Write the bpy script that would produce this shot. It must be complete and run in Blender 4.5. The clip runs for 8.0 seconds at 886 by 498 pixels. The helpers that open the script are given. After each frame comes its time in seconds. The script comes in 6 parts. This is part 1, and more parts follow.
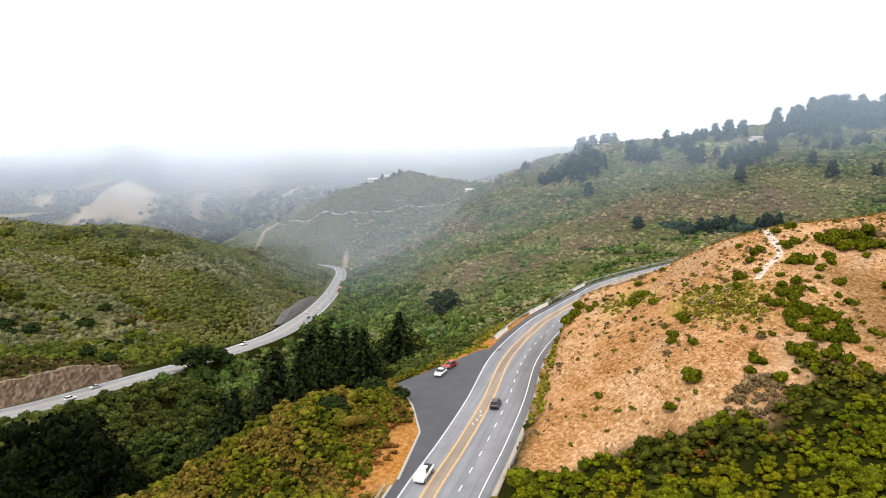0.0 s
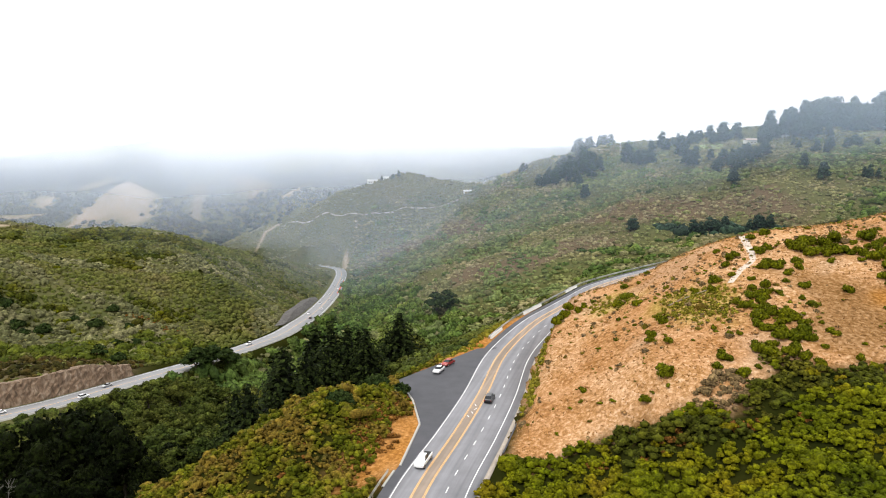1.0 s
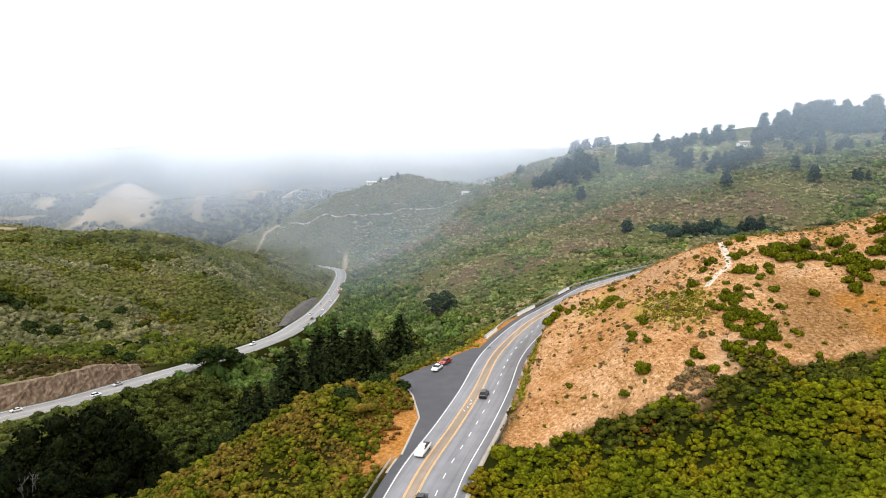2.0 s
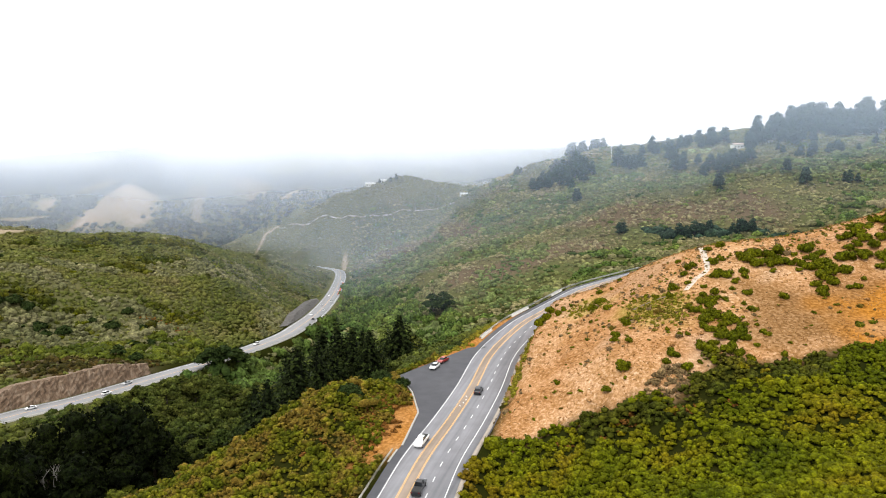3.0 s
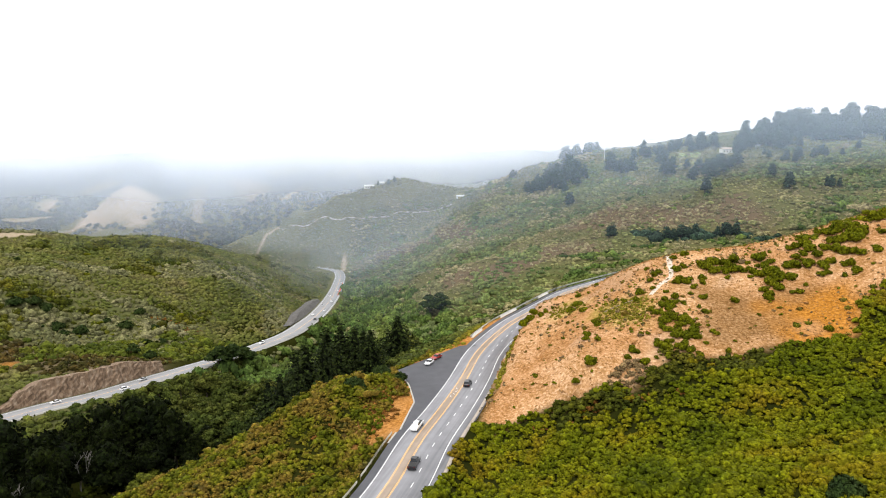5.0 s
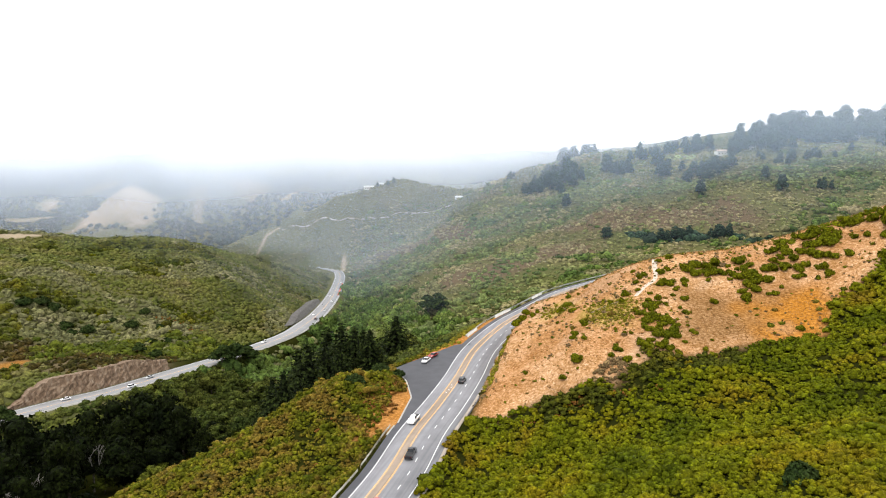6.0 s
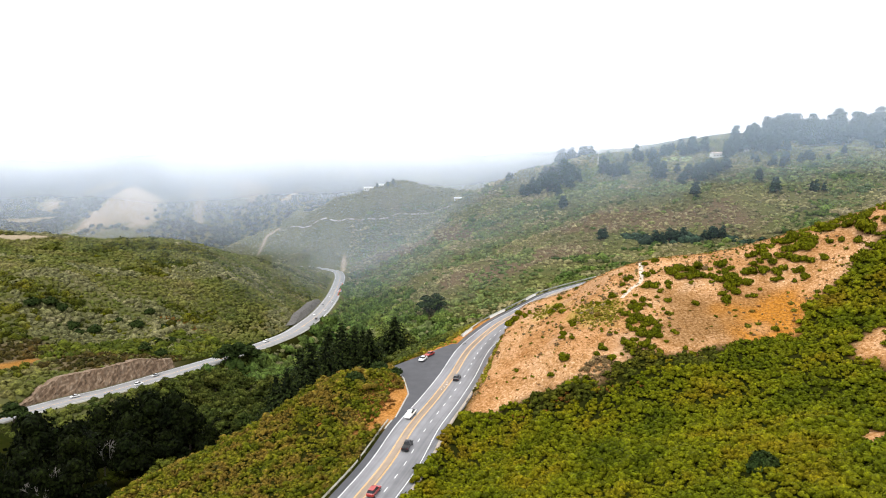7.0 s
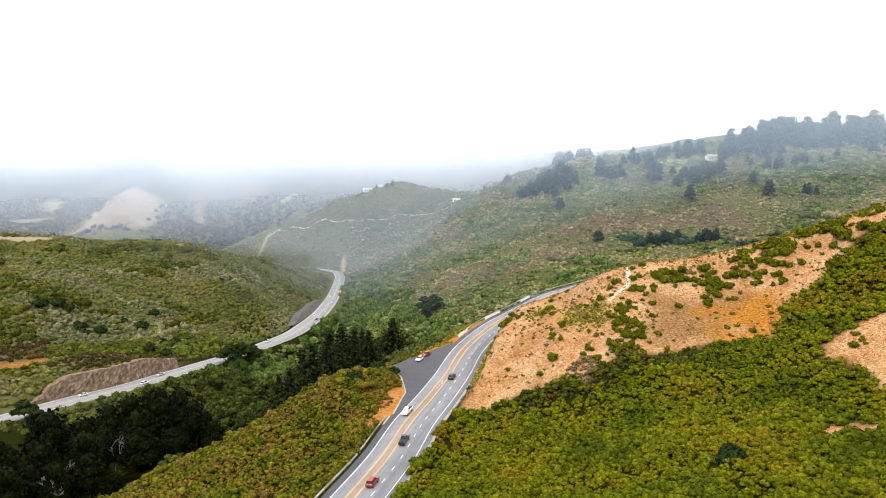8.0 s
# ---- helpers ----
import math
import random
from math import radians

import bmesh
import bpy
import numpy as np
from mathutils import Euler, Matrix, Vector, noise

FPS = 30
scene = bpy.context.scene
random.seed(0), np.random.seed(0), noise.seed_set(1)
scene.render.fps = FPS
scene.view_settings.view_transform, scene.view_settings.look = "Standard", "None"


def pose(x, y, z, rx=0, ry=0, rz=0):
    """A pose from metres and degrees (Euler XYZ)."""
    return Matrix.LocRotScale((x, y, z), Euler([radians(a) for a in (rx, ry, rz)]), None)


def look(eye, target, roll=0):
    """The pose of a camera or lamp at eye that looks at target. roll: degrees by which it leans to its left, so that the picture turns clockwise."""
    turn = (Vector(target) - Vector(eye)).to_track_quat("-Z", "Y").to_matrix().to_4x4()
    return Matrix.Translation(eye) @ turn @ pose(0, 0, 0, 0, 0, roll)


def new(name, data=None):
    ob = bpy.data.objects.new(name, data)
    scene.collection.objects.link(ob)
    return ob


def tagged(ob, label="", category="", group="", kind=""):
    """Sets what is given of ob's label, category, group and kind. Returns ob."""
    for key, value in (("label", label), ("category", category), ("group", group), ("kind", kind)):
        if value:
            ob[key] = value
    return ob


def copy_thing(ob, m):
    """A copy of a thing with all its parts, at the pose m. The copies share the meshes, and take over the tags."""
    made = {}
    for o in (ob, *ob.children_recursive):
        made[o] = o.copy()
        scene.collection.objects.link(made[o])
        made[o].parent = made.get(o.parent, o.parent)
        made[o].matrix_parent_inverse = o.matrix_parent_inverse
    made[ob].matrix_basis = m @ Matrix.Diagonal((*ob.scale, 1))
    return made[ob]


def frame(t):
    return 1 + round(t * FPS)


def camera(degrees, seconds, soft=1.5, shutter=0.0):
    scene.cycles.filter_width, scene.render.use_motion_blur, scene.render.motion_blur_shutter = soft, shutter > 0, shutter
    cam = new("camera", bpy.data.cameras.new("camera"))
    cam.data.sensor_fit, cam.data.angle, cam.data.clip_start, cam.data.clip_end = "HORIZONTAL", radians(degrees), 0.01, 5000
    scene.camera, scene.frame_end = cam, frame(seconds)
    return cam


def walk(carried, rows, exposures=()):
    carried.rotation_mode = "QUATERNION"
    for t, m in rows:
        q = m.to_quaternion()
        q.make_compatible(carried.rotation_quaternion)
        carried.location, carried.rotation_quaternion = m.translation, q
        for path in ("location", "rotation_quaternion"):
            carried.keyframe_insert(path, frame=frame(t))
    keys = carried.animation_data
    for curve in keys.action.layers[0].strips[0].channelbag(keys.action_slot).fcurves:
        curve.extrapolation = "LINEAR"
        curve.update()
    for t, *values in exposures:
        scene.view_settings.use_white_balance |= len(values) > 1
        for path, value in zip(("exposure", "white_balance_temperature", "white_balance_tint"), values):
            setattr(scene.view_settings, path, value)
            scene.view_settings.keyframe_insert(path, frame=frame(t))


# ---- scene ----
cam = camera(66.0, 8.0, soft=1.0)
# seconds, x, y, z, yaw, pitch, roll
ROWS = [
    (0.0, -0.013, -0.054, 90.080, -0.002, -6.001, 0.010),
    (0.5, 0.171, -5.844, 91.398, -0.037, -6.009, 0.059),
    (1.0, 0.306, -11.703, 92.825, -0.088, -6.021, 0.108),
    (1.5, 0.420, -17.604, 94.314, -0.149, -6.036, 0.153),
    (3.0, 0.855, -35.286, 98.832, -0.343, -6.090, 0.244),
    (3.5, 1.086, -41.109, 100.277, -0.399, -6.110, 0.256),
    (4.0, 1.377, -46.871, 101.672, -0.447, -6.130, 0.257),
    (4.5, 1.733, -52.566, 103.014, -0.486, -6.149, 0.249),
    (6.0, 3.176, -69.231, 106.818, -0.551, -6.198, 0.180),
    (6.5, 3.758, -74.658, 108.077, -0.560, -6.211, 0.149),
    (7.0, 4.370, -80.040, 109.382, -0.567, -6.221, 0.121),
    (7.5, 4.994, -85.391, 110.772, -0.577, -6.229, 0.098),
    (8.0, 5.607, -90.729, 112.299, -0.595, -6.233, 0.086),
]
walk(cam, [(t, pose(x, y, z, 90 + pitch, roll, yaw)) for t, x, y, z, yaw, pitch, roll in ROWS],
     exposures=((0.0, -0.07), (8.0, 0.09)))

# ---------------------------------------------------------------- light
SKY, SUN = 1.14, 2.2
sun_el, sun_az = radians(60), radians(222)
world = bpy.data.worlds.new("overcast")
scene.world = world
world.use_nodes = True
wn, wl = world.node_tree.nodes, world.node_tree.links
wn.clear()
out = wn.new("ShaderNodeOutputWorld")
back = wn.new("ShaderNodeBackground")
sky = wn.new("ShaderNodeTexSky")
sky.sky_type, sky.sun_disc, sky.sun_elevation, sky.sun_rotation = "NISHITA", False, sun_el, sun_az
dim = wn.new("ShaderNodeVectorMath")
dim.operation = "SCALE"
dim.inputs["Scale"].default_value = 0.10
wl.new(sky.outputs["Color"], dim.inputs[0])
# low cloud all round, brighter overhead
coord = wn.new("ShaderNodeTexCoord")
split = wn.new("ShaderNodeSeparateXYZ")
wl.new(coord.outputs["Generated"], split.inputs[0])
ramp = wn.new("ShaderNodeValToRGB")
ramp.color_ramp.elements[0].position, ramp.color_ramp.elements[0].color = 0.0, (1.05, 1.07, 1.13, 1)
ramp.color_ramp.elements[1].position, ramp.color_ramp.elements[1].color = 0.12, (1.15, 1.15, 1.17, 1)
for height, glow in ((0.5, 1.65), (1.0, 2.2)):
    ramp.color_ramp.elements.new(height).color = (glow, glow, glow, 1)
wl.new(split.outputs["Z"], ramp.inputs[0])
mixw = wn.new("ShaderNodeMix")
mixw.data_type = "RGBA"
mixw.inputs["Factor"].default_value = 0.9
wl.new(dim.outputs[0], mixw.inputs["A"])
wl.new(ramp.outputs["Color"], mixw.inputs["B"])
wl.new(mixw.outputs["Result"], back.inputs["Color"])
back.inputs["Strength"].default_value = SKY
wl.new(back.outputs[0], out.inputs[0])

lamp = bpy.data.lights.new("sun", "SUN")
lamp.energy, lamp.angle, lamp.color = SUN, radians(14), (1.0, 0.95, 0.88)
sun_ob = new("sun", lamp)
sun_dir = Vector((math.sin(sun_az) * math.cos(sun_el), math.cos(sun_az) * math.cos(sun_el), math.sin(sun_el)))
sun_ob.matrix_world = look(sun_dir * 500, (0, 0, 0))

# ---------------------------------------------------------------- materials


def material(name):
    m = bpy.data.materials.new(name)
    m.use_nodes = True
    b = m.node_tree.nodes["Principled BSDF"]
    return m, m.node_tree.nodes, m.node_tree.links, b


def noise_node(n, l, scale, detail=4, rough=0.55, coords="Object"):
    tc = n.new("ShaderNodeTexCoord") if coords == "Object" else n.new("ShaderNodeNewGeometry")
    t = n.new("ShaderNodeTexNoise")
    t.inputs["Scale"].default_value, t.inputs["Detail"].default_value, t.inputs["Roughness"].default_value = scale, detail, rough
    l.new(tc.outputs["Object" if coords == "Object" else "Position"], t.inputs["Vector"])
    return t.outputs["Fac"]


def ramp_node(n, l, src, stops):
    r = n.new("ShaderNodeValToRGB")
    e = r.color_ramp.elements
    e[0].position, e[0].color = stops[0][0], (*stops[0][1], 1)
    e[1].position, e[1].color = stops[-1][0], (*stops[-1][1], 1)
    for p, c in stops[1:-1]:
        e.new(p).color = (*c, 1)
    l.new(src, r.inputs[0])
    return r.outputs["Color"]


def mix_node(n, l, fac, a, b, mode="MIX"):
    m = n.new("ShaderNodeMix")
    m.data_type, m.blend_type = "RGBA", mode
    for key, v in (("Factor", fac), ("A", a), ("B", b)):
        if isinstance(v, (int, float)):
            m.inputs[key].default_value = v
        elif isinstance(v, tuple):
            m.inputs[key].default_value = (*v, 1)
        else:
            l.new(v, m.inputs[key])
    return m.outputs["Result"]


def bump_node(n, l, src, strength, distance, b):
    k = n.new("ShaderNodeBump")
    k.inputs["Strength"].default_value, k.inputs["Distance"].default_value = strength, distance
    l.new(src, k.inputs["Height"])
    l.new(k.outputs[0], b.inputs["Normal"])


def two_tone(name, stops_big, stops_small, big, small, rough=0.9, bump=0.3, distance=0.05, fac=0.5):
    """Colour from a broad and a fine pattern, with relief."""
    m, n, l, b = material(name)
    f1, f2 = noise_node(n, l, big, 3, 0.5, "World"), noise_node(n, l, small, 5, 0.6, "World")
    l.new(mix_node(n, l, fac, ramp_node(n, l, f1, stops_big), ramp_node(n, l, f2, stops_small)), b.inputs["Base Color"])
    b.inputs["Roughness"].default_value = rough
    b.inputs["Specular IOR Level"].default_value = 0.2
    if bump:
        bump_node(n, l, f2, bump, distance, b)
    return m


def foliage(name, stops, patch=0.12, grain=2.2, spread=0.35, depth=0.25):
    """Leaves: hue drifts over metres, gaps between sprays are shaded in the colour, every tuft differs a little."""
    m, n, l, b = material(name)
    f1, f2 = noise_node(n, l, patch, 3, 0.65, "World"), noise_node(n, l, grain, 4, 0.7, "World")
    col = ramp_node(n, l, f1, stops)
    # colour darkens in the hollows of the bump pattern, as shade between sprays
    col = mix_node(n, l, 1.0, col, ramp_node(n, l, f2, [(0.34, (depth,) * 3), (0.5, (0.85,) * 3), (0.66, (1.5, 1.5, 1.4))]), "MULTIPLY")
    geo = n.new("ShaderNodeNewGeometry")
    each = ramp_node(n, l, geo.outputs["Random Per Island"], [(0, (1 - spread,) * 3), (1, (1 + spread, 1 + spread, 1 + 0.6 * spread))])
    l.new(mix_node(n, l, 1.0, col, each, "MULTIPLY"), b.inputs["Base Color"])
    b.inputs["Roughness"].default_value = 0.8
    b.inputs["Specular IOR Level"].default_value = 0.05
    bump_node(n, l, f2, 1.0, 0.6 / grain, b)
    return m


def plain(name, colour, rough=0.5, metal=0.0, vary=0.12, scale=3.0):
    m, n, l, b = material(name)
    f = noise_node(n, l, scale, 4)
    lo, hi = tuple(c * (1 - vary) for c in colour), tuple(c * (1 + vary) for c in colour)
    l.new(ramp_node(n, l, f, [(0.3, lo), (0.7, hi)]), b.inputs["Base Color"])
    b.inputs["Roughness"].default_value, b.inputs["Metallic"].default_value = rough, metal
    return m


def attr(n, name):
    a = n.new("ShaderNodeAttribute")
    a.attribute_name = name
    return a.outputs["Fac"]


def ground_material():
    m, n, l, b = material("hillside")
    big, mid, fine, fleck = (noise_node(n, l, s, 5, 0.6, "World") for s in (0.02, 0.18, 1.3, 3.4))
    # near-black ground below shrubs: the shade between them is put into this colour
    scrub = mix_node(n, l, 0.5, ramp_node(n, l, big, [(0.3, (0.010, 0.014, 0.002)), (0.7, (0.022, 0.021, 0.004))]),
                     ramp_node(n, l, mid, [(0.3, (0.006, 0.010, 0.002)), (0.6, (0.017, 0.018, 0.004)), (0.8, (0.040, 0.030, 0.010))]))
    dry = mix_node(n, l, 0.6, ramp_node(n, l, mid, [(0.30, (0.17, 0.082, 0.026)), (0.45, (0.28, 0.150, 0.066)), (0.58, (0.37, 0.220, 0.122)), (0.72, (0.45, 0.295, 0.18))]),
                   ramp_node(n, l, fine, [(0.36, (0.17, 0.09, 0.03)), (0.46, (0.27, 0.148, 0.056)), (0.55, (0.37, 0.228, 0.115)), (0.68, (0.56, 0.40, 0.26))]))
    dry = mix_node(n, l, 1.0, dry, ramp_node(n, l, fleck, [(0.34, (0.66, 0.60, 0.52)), (0.46, (0.97, 0.95, 0.92)), (0.56, (1.04, 1.04, 1.0)), (0.68, (1.3, 1.32, 1.3))]), "MULTIPLY")
    broad = noise_node(n, l, 0.045, 3, 0.5, "World")
    dry = mix_node(n, l, 1.0, dry, ramp_node(n, l, broad, [(0.36, (0.96, 0.86, 0.78)), (0.48, (1.06, 1.0, 0.98)), (0.6, (1.16, 1.16, 1.22))]), "MULTIPLY")
    weedy = ramp_node(n, l, fine, [(0.35, (0.12, 0.105, 0.018)), (0.5, (0.25, 0.21, 0.04)), (0.7, (0.40, 0.32, 0.10))])
    umber = ramp_node(n, l, fine, [(0.34, (0.085, 0.042, 0.013)), (0.5, (0.17, 0.088, 0.032)), (0.68, (0.27, 0.16, 0.075))])
    dry = mix_node(n, l, attr(n, "umber"), dry, umber)
    dry = mix_node(n, l, attr(n, "weedy"), dry, weedy)
    bare = ramp_node(n, l, fine, [(0.3, (0.26, 0.20, 0.145)), (0.7, (0.44, 0.35, 0.265))])
    gold = ramp_node(n, l, fine, [(0.34, (0.18, 0.070, 0.010)), (0.5, (0.30, 0.122, 0.016)), (0.68, (0.43, 0.19, 0.032))])
    olive = mix_node(n, l, 0.5, ramp_node(n, l, mid, [(0.3, (0.042, 0.051, 0.017)), (0.55, (0.080, 0.082, 0.030)), (0.75, (0.13, 0.108, 0.056))]),
                     ramp_node(n, l, big, [(0.3, (0.050, 0.064, 0.021)), (0.5, (0.086, 0.084, 0.033)), (0.7, (0.12, 0.098, 0.052))]))
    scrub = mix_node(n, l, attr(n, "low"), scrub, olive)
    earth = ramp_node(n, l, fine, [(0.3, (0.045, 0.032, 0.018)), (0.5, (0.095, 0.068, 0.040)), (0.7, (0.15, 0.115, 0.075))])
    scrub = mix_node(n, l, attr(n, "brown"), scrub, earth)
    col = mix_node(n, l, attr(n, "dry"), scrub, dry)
    col = mix_node(n, l, attr(n, "gold"), col, gold)
    col = mix_node(n, l, attr(n, "bare"), col, bare)
    l.new(col, b.inputs["Base Color"])
    b.inputs["Roughness"].default_value, b.inputs["Specular IOR Level"].default_value = 1.0, 0.0
    bump_node(n, l, fine, 0.6, 0.25, b)
    return m


def asphalt(name, lo, hi, worn=True):
    m, n, l, b = material(name)
    f1, f2 = noise_node(n, l, 0.25, 4, 0.6, "World"), noise_node(n, l, 9.0, 4, 0.6, "World")
    geo, turn, streak = n.new("ShaderNodeNewGeometry"), n.new("ShaderNodeMapping"), n.new("ShaderNodeTexNoise")
    # wheel tracks run with the road: turn first, stretch afterwards
    spin = n.new("ShaderNodeVectorRotate")
    spin.rotation_type = "Z_AXIS"
    spin.inputs["Angle"].default_value = radians(16)
    turn.inputs["Scale"].default_value = (0.8, 0.02, 0.1)
    streak.inputs["Scale"].default_value, streak.inputs["Detail"].default_value = 1.0, 3
    l.new(geo.outputs["Position"], spin.inputs["Vector"])
    l.new(spin.outputs[0], turn.inputs["Vector"])
    l.new(turn.outputs[0], streak.inputs["Vector"])
    col = mix_node(n, l, 0.35, ramp_node(n, l, f1, [(0.3, lo), (0.7, hi)]), ramp_node(n, l, f2, [(0.3, lo), (0.7, hi)]))
    if worn:
        col = mix_node(n, l, 1.0, col, ramp_node(n, l, streak.outputs["Fac"], [(0.35, (0.78,) * 3), (0.65, (1.15,) * 3)]), "MULTIPLY")
    l.new(col, b.inputs["Base Color"])
    b.inputs["Roughness"].default_value = 0.85
    bump_node(n, l, f2, 0.2, 0.01, b)
    return m


def fog_material(name, low, high, z0, z1, seed, white):
    """Drifting mist: thin below, closing to cloud above; it only scatters the light of the sky."""
    m, n, l, b = material(name)
    n.remove(b)
    geo = n.new("ShaderNodeNewGeometry")
    sep = n.new("ShaderNodeSeparateXYZ")
    l.new(geo.outputs["Position"], sep.inputs[0])
    wob = n.new("ShaderNodeTexNoise")
    wob.noise_dimensions = "4D"
    wob.inputs["W"].default_value, wob.inputs["Scale"].default_value, wob.inputs["Detail"].default_value = seed, 0.004, 4
    l.new(geo.outputs["Position"], wob.inputs["Vector"])
    add = n.new("ShaderNodeMath")
    add.operation = "MULTIPLY_ADD"
    add.inputs[1].default_value = (z1 - z0) * 0.7
    l.new(wob.outputs["Fac"], add.inputs[0])
    l.new(sep.outputs["Z"], add.inputs[2])
    rng = n.new("ShaderNodeMapRange")
    rng.interpolation_type = "SMOOTHSTEP"
    off = (z1 - z0) * 0.35
    for k, v in zip(("From Min", "From Max", "To Min", "To Max"), (z0 + off, z1 + off, low, high)):
        rng.inputs[k].default_value = v
    l.new(add.outputs[0], rng.inputs["Value"])
    fade = n.new("ShaderNodeMapRange")
    fade.interpolation_type = "SMOOTHSTEP"
    for k, v in zip(("From Min", "From Max", "To Min", "To Max"), (z1 + 60, z1 + 330, 1.0, 0.0)):
        fade.inputs[k].default_value = v
    l.new(sep.outputs["Z"], fade.inputs["Value"])
    dens = n.new("ShaderNodeMath")
    dens.operation = "MULTIPLY"
    l.new(rng.outputs["Result"], dens.inputs[0])
    thin = n.new("ShaderNodeMath")
    thin.operation = "MULTIPLY"
    l.new(fade.outputs["Result"], thin.inputs[0])
    l.new(attr(n, "over"), thin.inputs[1])
    l.new(thin.outputs[0], dens.inputs[1])
    dif, tra, clear = n.new("ShaderNodeBsdfDiffuse"), n.new("ShaderNodeBsdfTranslucent"), n.new("ShaderNodeBsdfTransparent")
    up = n.new("ShaderNodeMapRange")
    for k, v in zip(("From Min", "From Max"), white):
        up.inputs[k].default_value = v
    l.new(sep.outputs["Z"], up.inputs["Value"])
    tone = mix_node(n, l, up.outputs["Result"], (0.64, 0.80, 1.0) if z0 > 50 and z1 < 225 and high < 0.4 else (0.79, 0.86, 1.0), (0.96, 0.97, 1.0))
    for s in (dif, tra):
        l.new(tone, s.inputs["Color"])
    half, veil = n.new("ShaderNodeMixShader"), n.new("ShaderNodeMixShader")
    half.inputs["Fac"].default_value = 0.25
    l.new(dif.outputs[0], half.inputs[1])
    l.new(tra.outputs[0], half.inputs[2])
    l.new(dens.outputs[0], veil.inputs["Fac"])
    l.new(clear.outputs[0], veil.inputs[1])
    l.new(half.outputs[0], veil.inputs[2])
    l.new(veil.outputs[0], n["Material Output"].inputs[0])
    return m


GROUND = ground_material()
ASPHALT = asphalt("worn_asphalt", (0.15, 0.15, 0.16), (0.21, 0.21, 0.225))
ASPHALT_DARK = asphalt("dark_asphalt", (0.036, 0.037, 0.043), (0.064, 0.064, 0.072), False)
MEDIAN = asphalt("rumble_asphalt", (0.17, 0.135, 0.105), (0.25, 0.195, 0.15))
ASPHALT_PALE = asphalt("pale_asphalt", (0.17, 0.17, 0.175), (0.24, 0.24, 0.245), False)
WHITE = plain("white_road_paint", (0.58, 0.58, 0.58), 0.6, 0.0, 0.25, 1.5)
YELLOW = plain("yellow_road_paint", (0.60, 0.33, 0.09), 0.6, 0.0, 0.25, 1.5)
GRAVEL = two_tone("gravel", [(0.3, (0.24, 0.20, 0.16)), (0.7, (0.34, 0.30, 0.26))], [(0.3, (0.2, 0.165, 0.13)), (0.7, (0.38, 0.34, 0.29))], 0.4, 4.0)


def rock_material():
    m, n, l, b = material("cut_rock")
    geo, stretch = n.new("ShaderNodeNewGeometry"), n.new("ShaderNodeMapping")
    stretch.inputs["Scale"].default_value = (0.5, 0.5, 0.12)
    l.new(geo.outputs["Position"], stretch.inputs["Vector"])
    streak, crack = n.new("ShaderNodeTexNoise"), n.new("ShaderNodeTexVoronoi")
    streak.inputs["Scale"].default_value, streak.inputs["Detail"].default_value, streak.inputs["Roughness"].default_value = 1.0, 6, 0.7
    crack.feature = "DISTANCE_TO_EDGE"
    crack.inputs["Scale"].default_value = 0.9
    l.new(stretch.outputs[0], streak.inputs["Vector"])
    l.new(stretch.outputs[0], crack.inputs["Vector"])
    col = ramp_node(n, l, streak.outputs["Fac"], [(0.3, (0.05, 0.034, 0.022)), (0.46, (0.14, 0.088, 0.052)), (0.58, (0.20, 0.142, 0.096)), (0.72, (0.32, 0.25, 0.185))])
    col = mix_node(n, l, 1.0, col, ramp_node(n, l, crack.outputs["Distance"], [(0.0, (0.72, 0.70, 0.68)), (0.10, (1, 1, 1))]), "MULTIPLY")
    l.new(col, b.inputs["Base Color"])
    b.inputs["Roughness"].default_value = 0.95
    bump_node(n, l, streak.outputs["Fac"], 0.8, 0.5, b)
    return m


ROCK = rock_material()
DIRT = two_tone("trail_dirt", [(0.3, (0.36, 0.30, 0.24)), (0.7, (0.50, 0.44, 0.37))], [(0.3, (0.32, 0.26, 0.20)), (0.7, (0.55, 0.49, 0.42))], 0.3, 2.0)
STEEL = plain("galvanised_steel", (0.55, 0.55, 0.53), 0.55, 0.6)
RAIL_WHITE = plain("weathered_rail", (0.62, 0.60, 0.54), 0.7)
WOOD = plain("weathered_wood", (0.22, 0.17, 0.12), 0.9)
CONCRETE = plain("concrete", (0.34, 0.33, 0.30), 0.9)
BARK = two_tone("bark", [(0.3, (0.05, 0.04, 0.03)), (0.7, (0.10, 0.08, 0.06))], [(0.3, (0.04, 0.03, 0.025)), (0.7, (0.12, 0.10, 0.08))], 0.5, 6.0)
GREY_WOOD = two_tone("dead_wood", [(0.3, (0.18, 0.165, 0.15)), (0.7, (0.28, 0.26, 0.24))], [(0.3, (0.16, 0.145, 0.13)), (0.7, (0.32, 0.30, 0.28))], 0.5, 6.0)
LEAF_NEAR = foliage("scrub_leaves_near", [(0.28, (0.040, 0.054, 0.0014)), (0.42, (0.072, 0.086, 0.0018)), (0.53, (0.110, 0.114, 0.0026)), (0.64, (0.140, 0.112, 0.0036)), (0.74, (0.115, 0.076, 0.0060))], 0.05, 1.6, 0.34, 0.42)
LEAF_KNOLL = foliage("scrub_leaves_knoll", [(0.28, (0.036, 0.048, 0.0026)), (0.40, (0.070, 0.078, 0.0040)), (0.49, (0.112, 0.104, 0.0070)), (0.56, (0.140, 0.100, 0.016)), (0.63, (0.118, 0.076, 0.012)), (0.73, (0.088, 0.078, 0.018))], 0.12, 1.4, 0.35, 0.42)
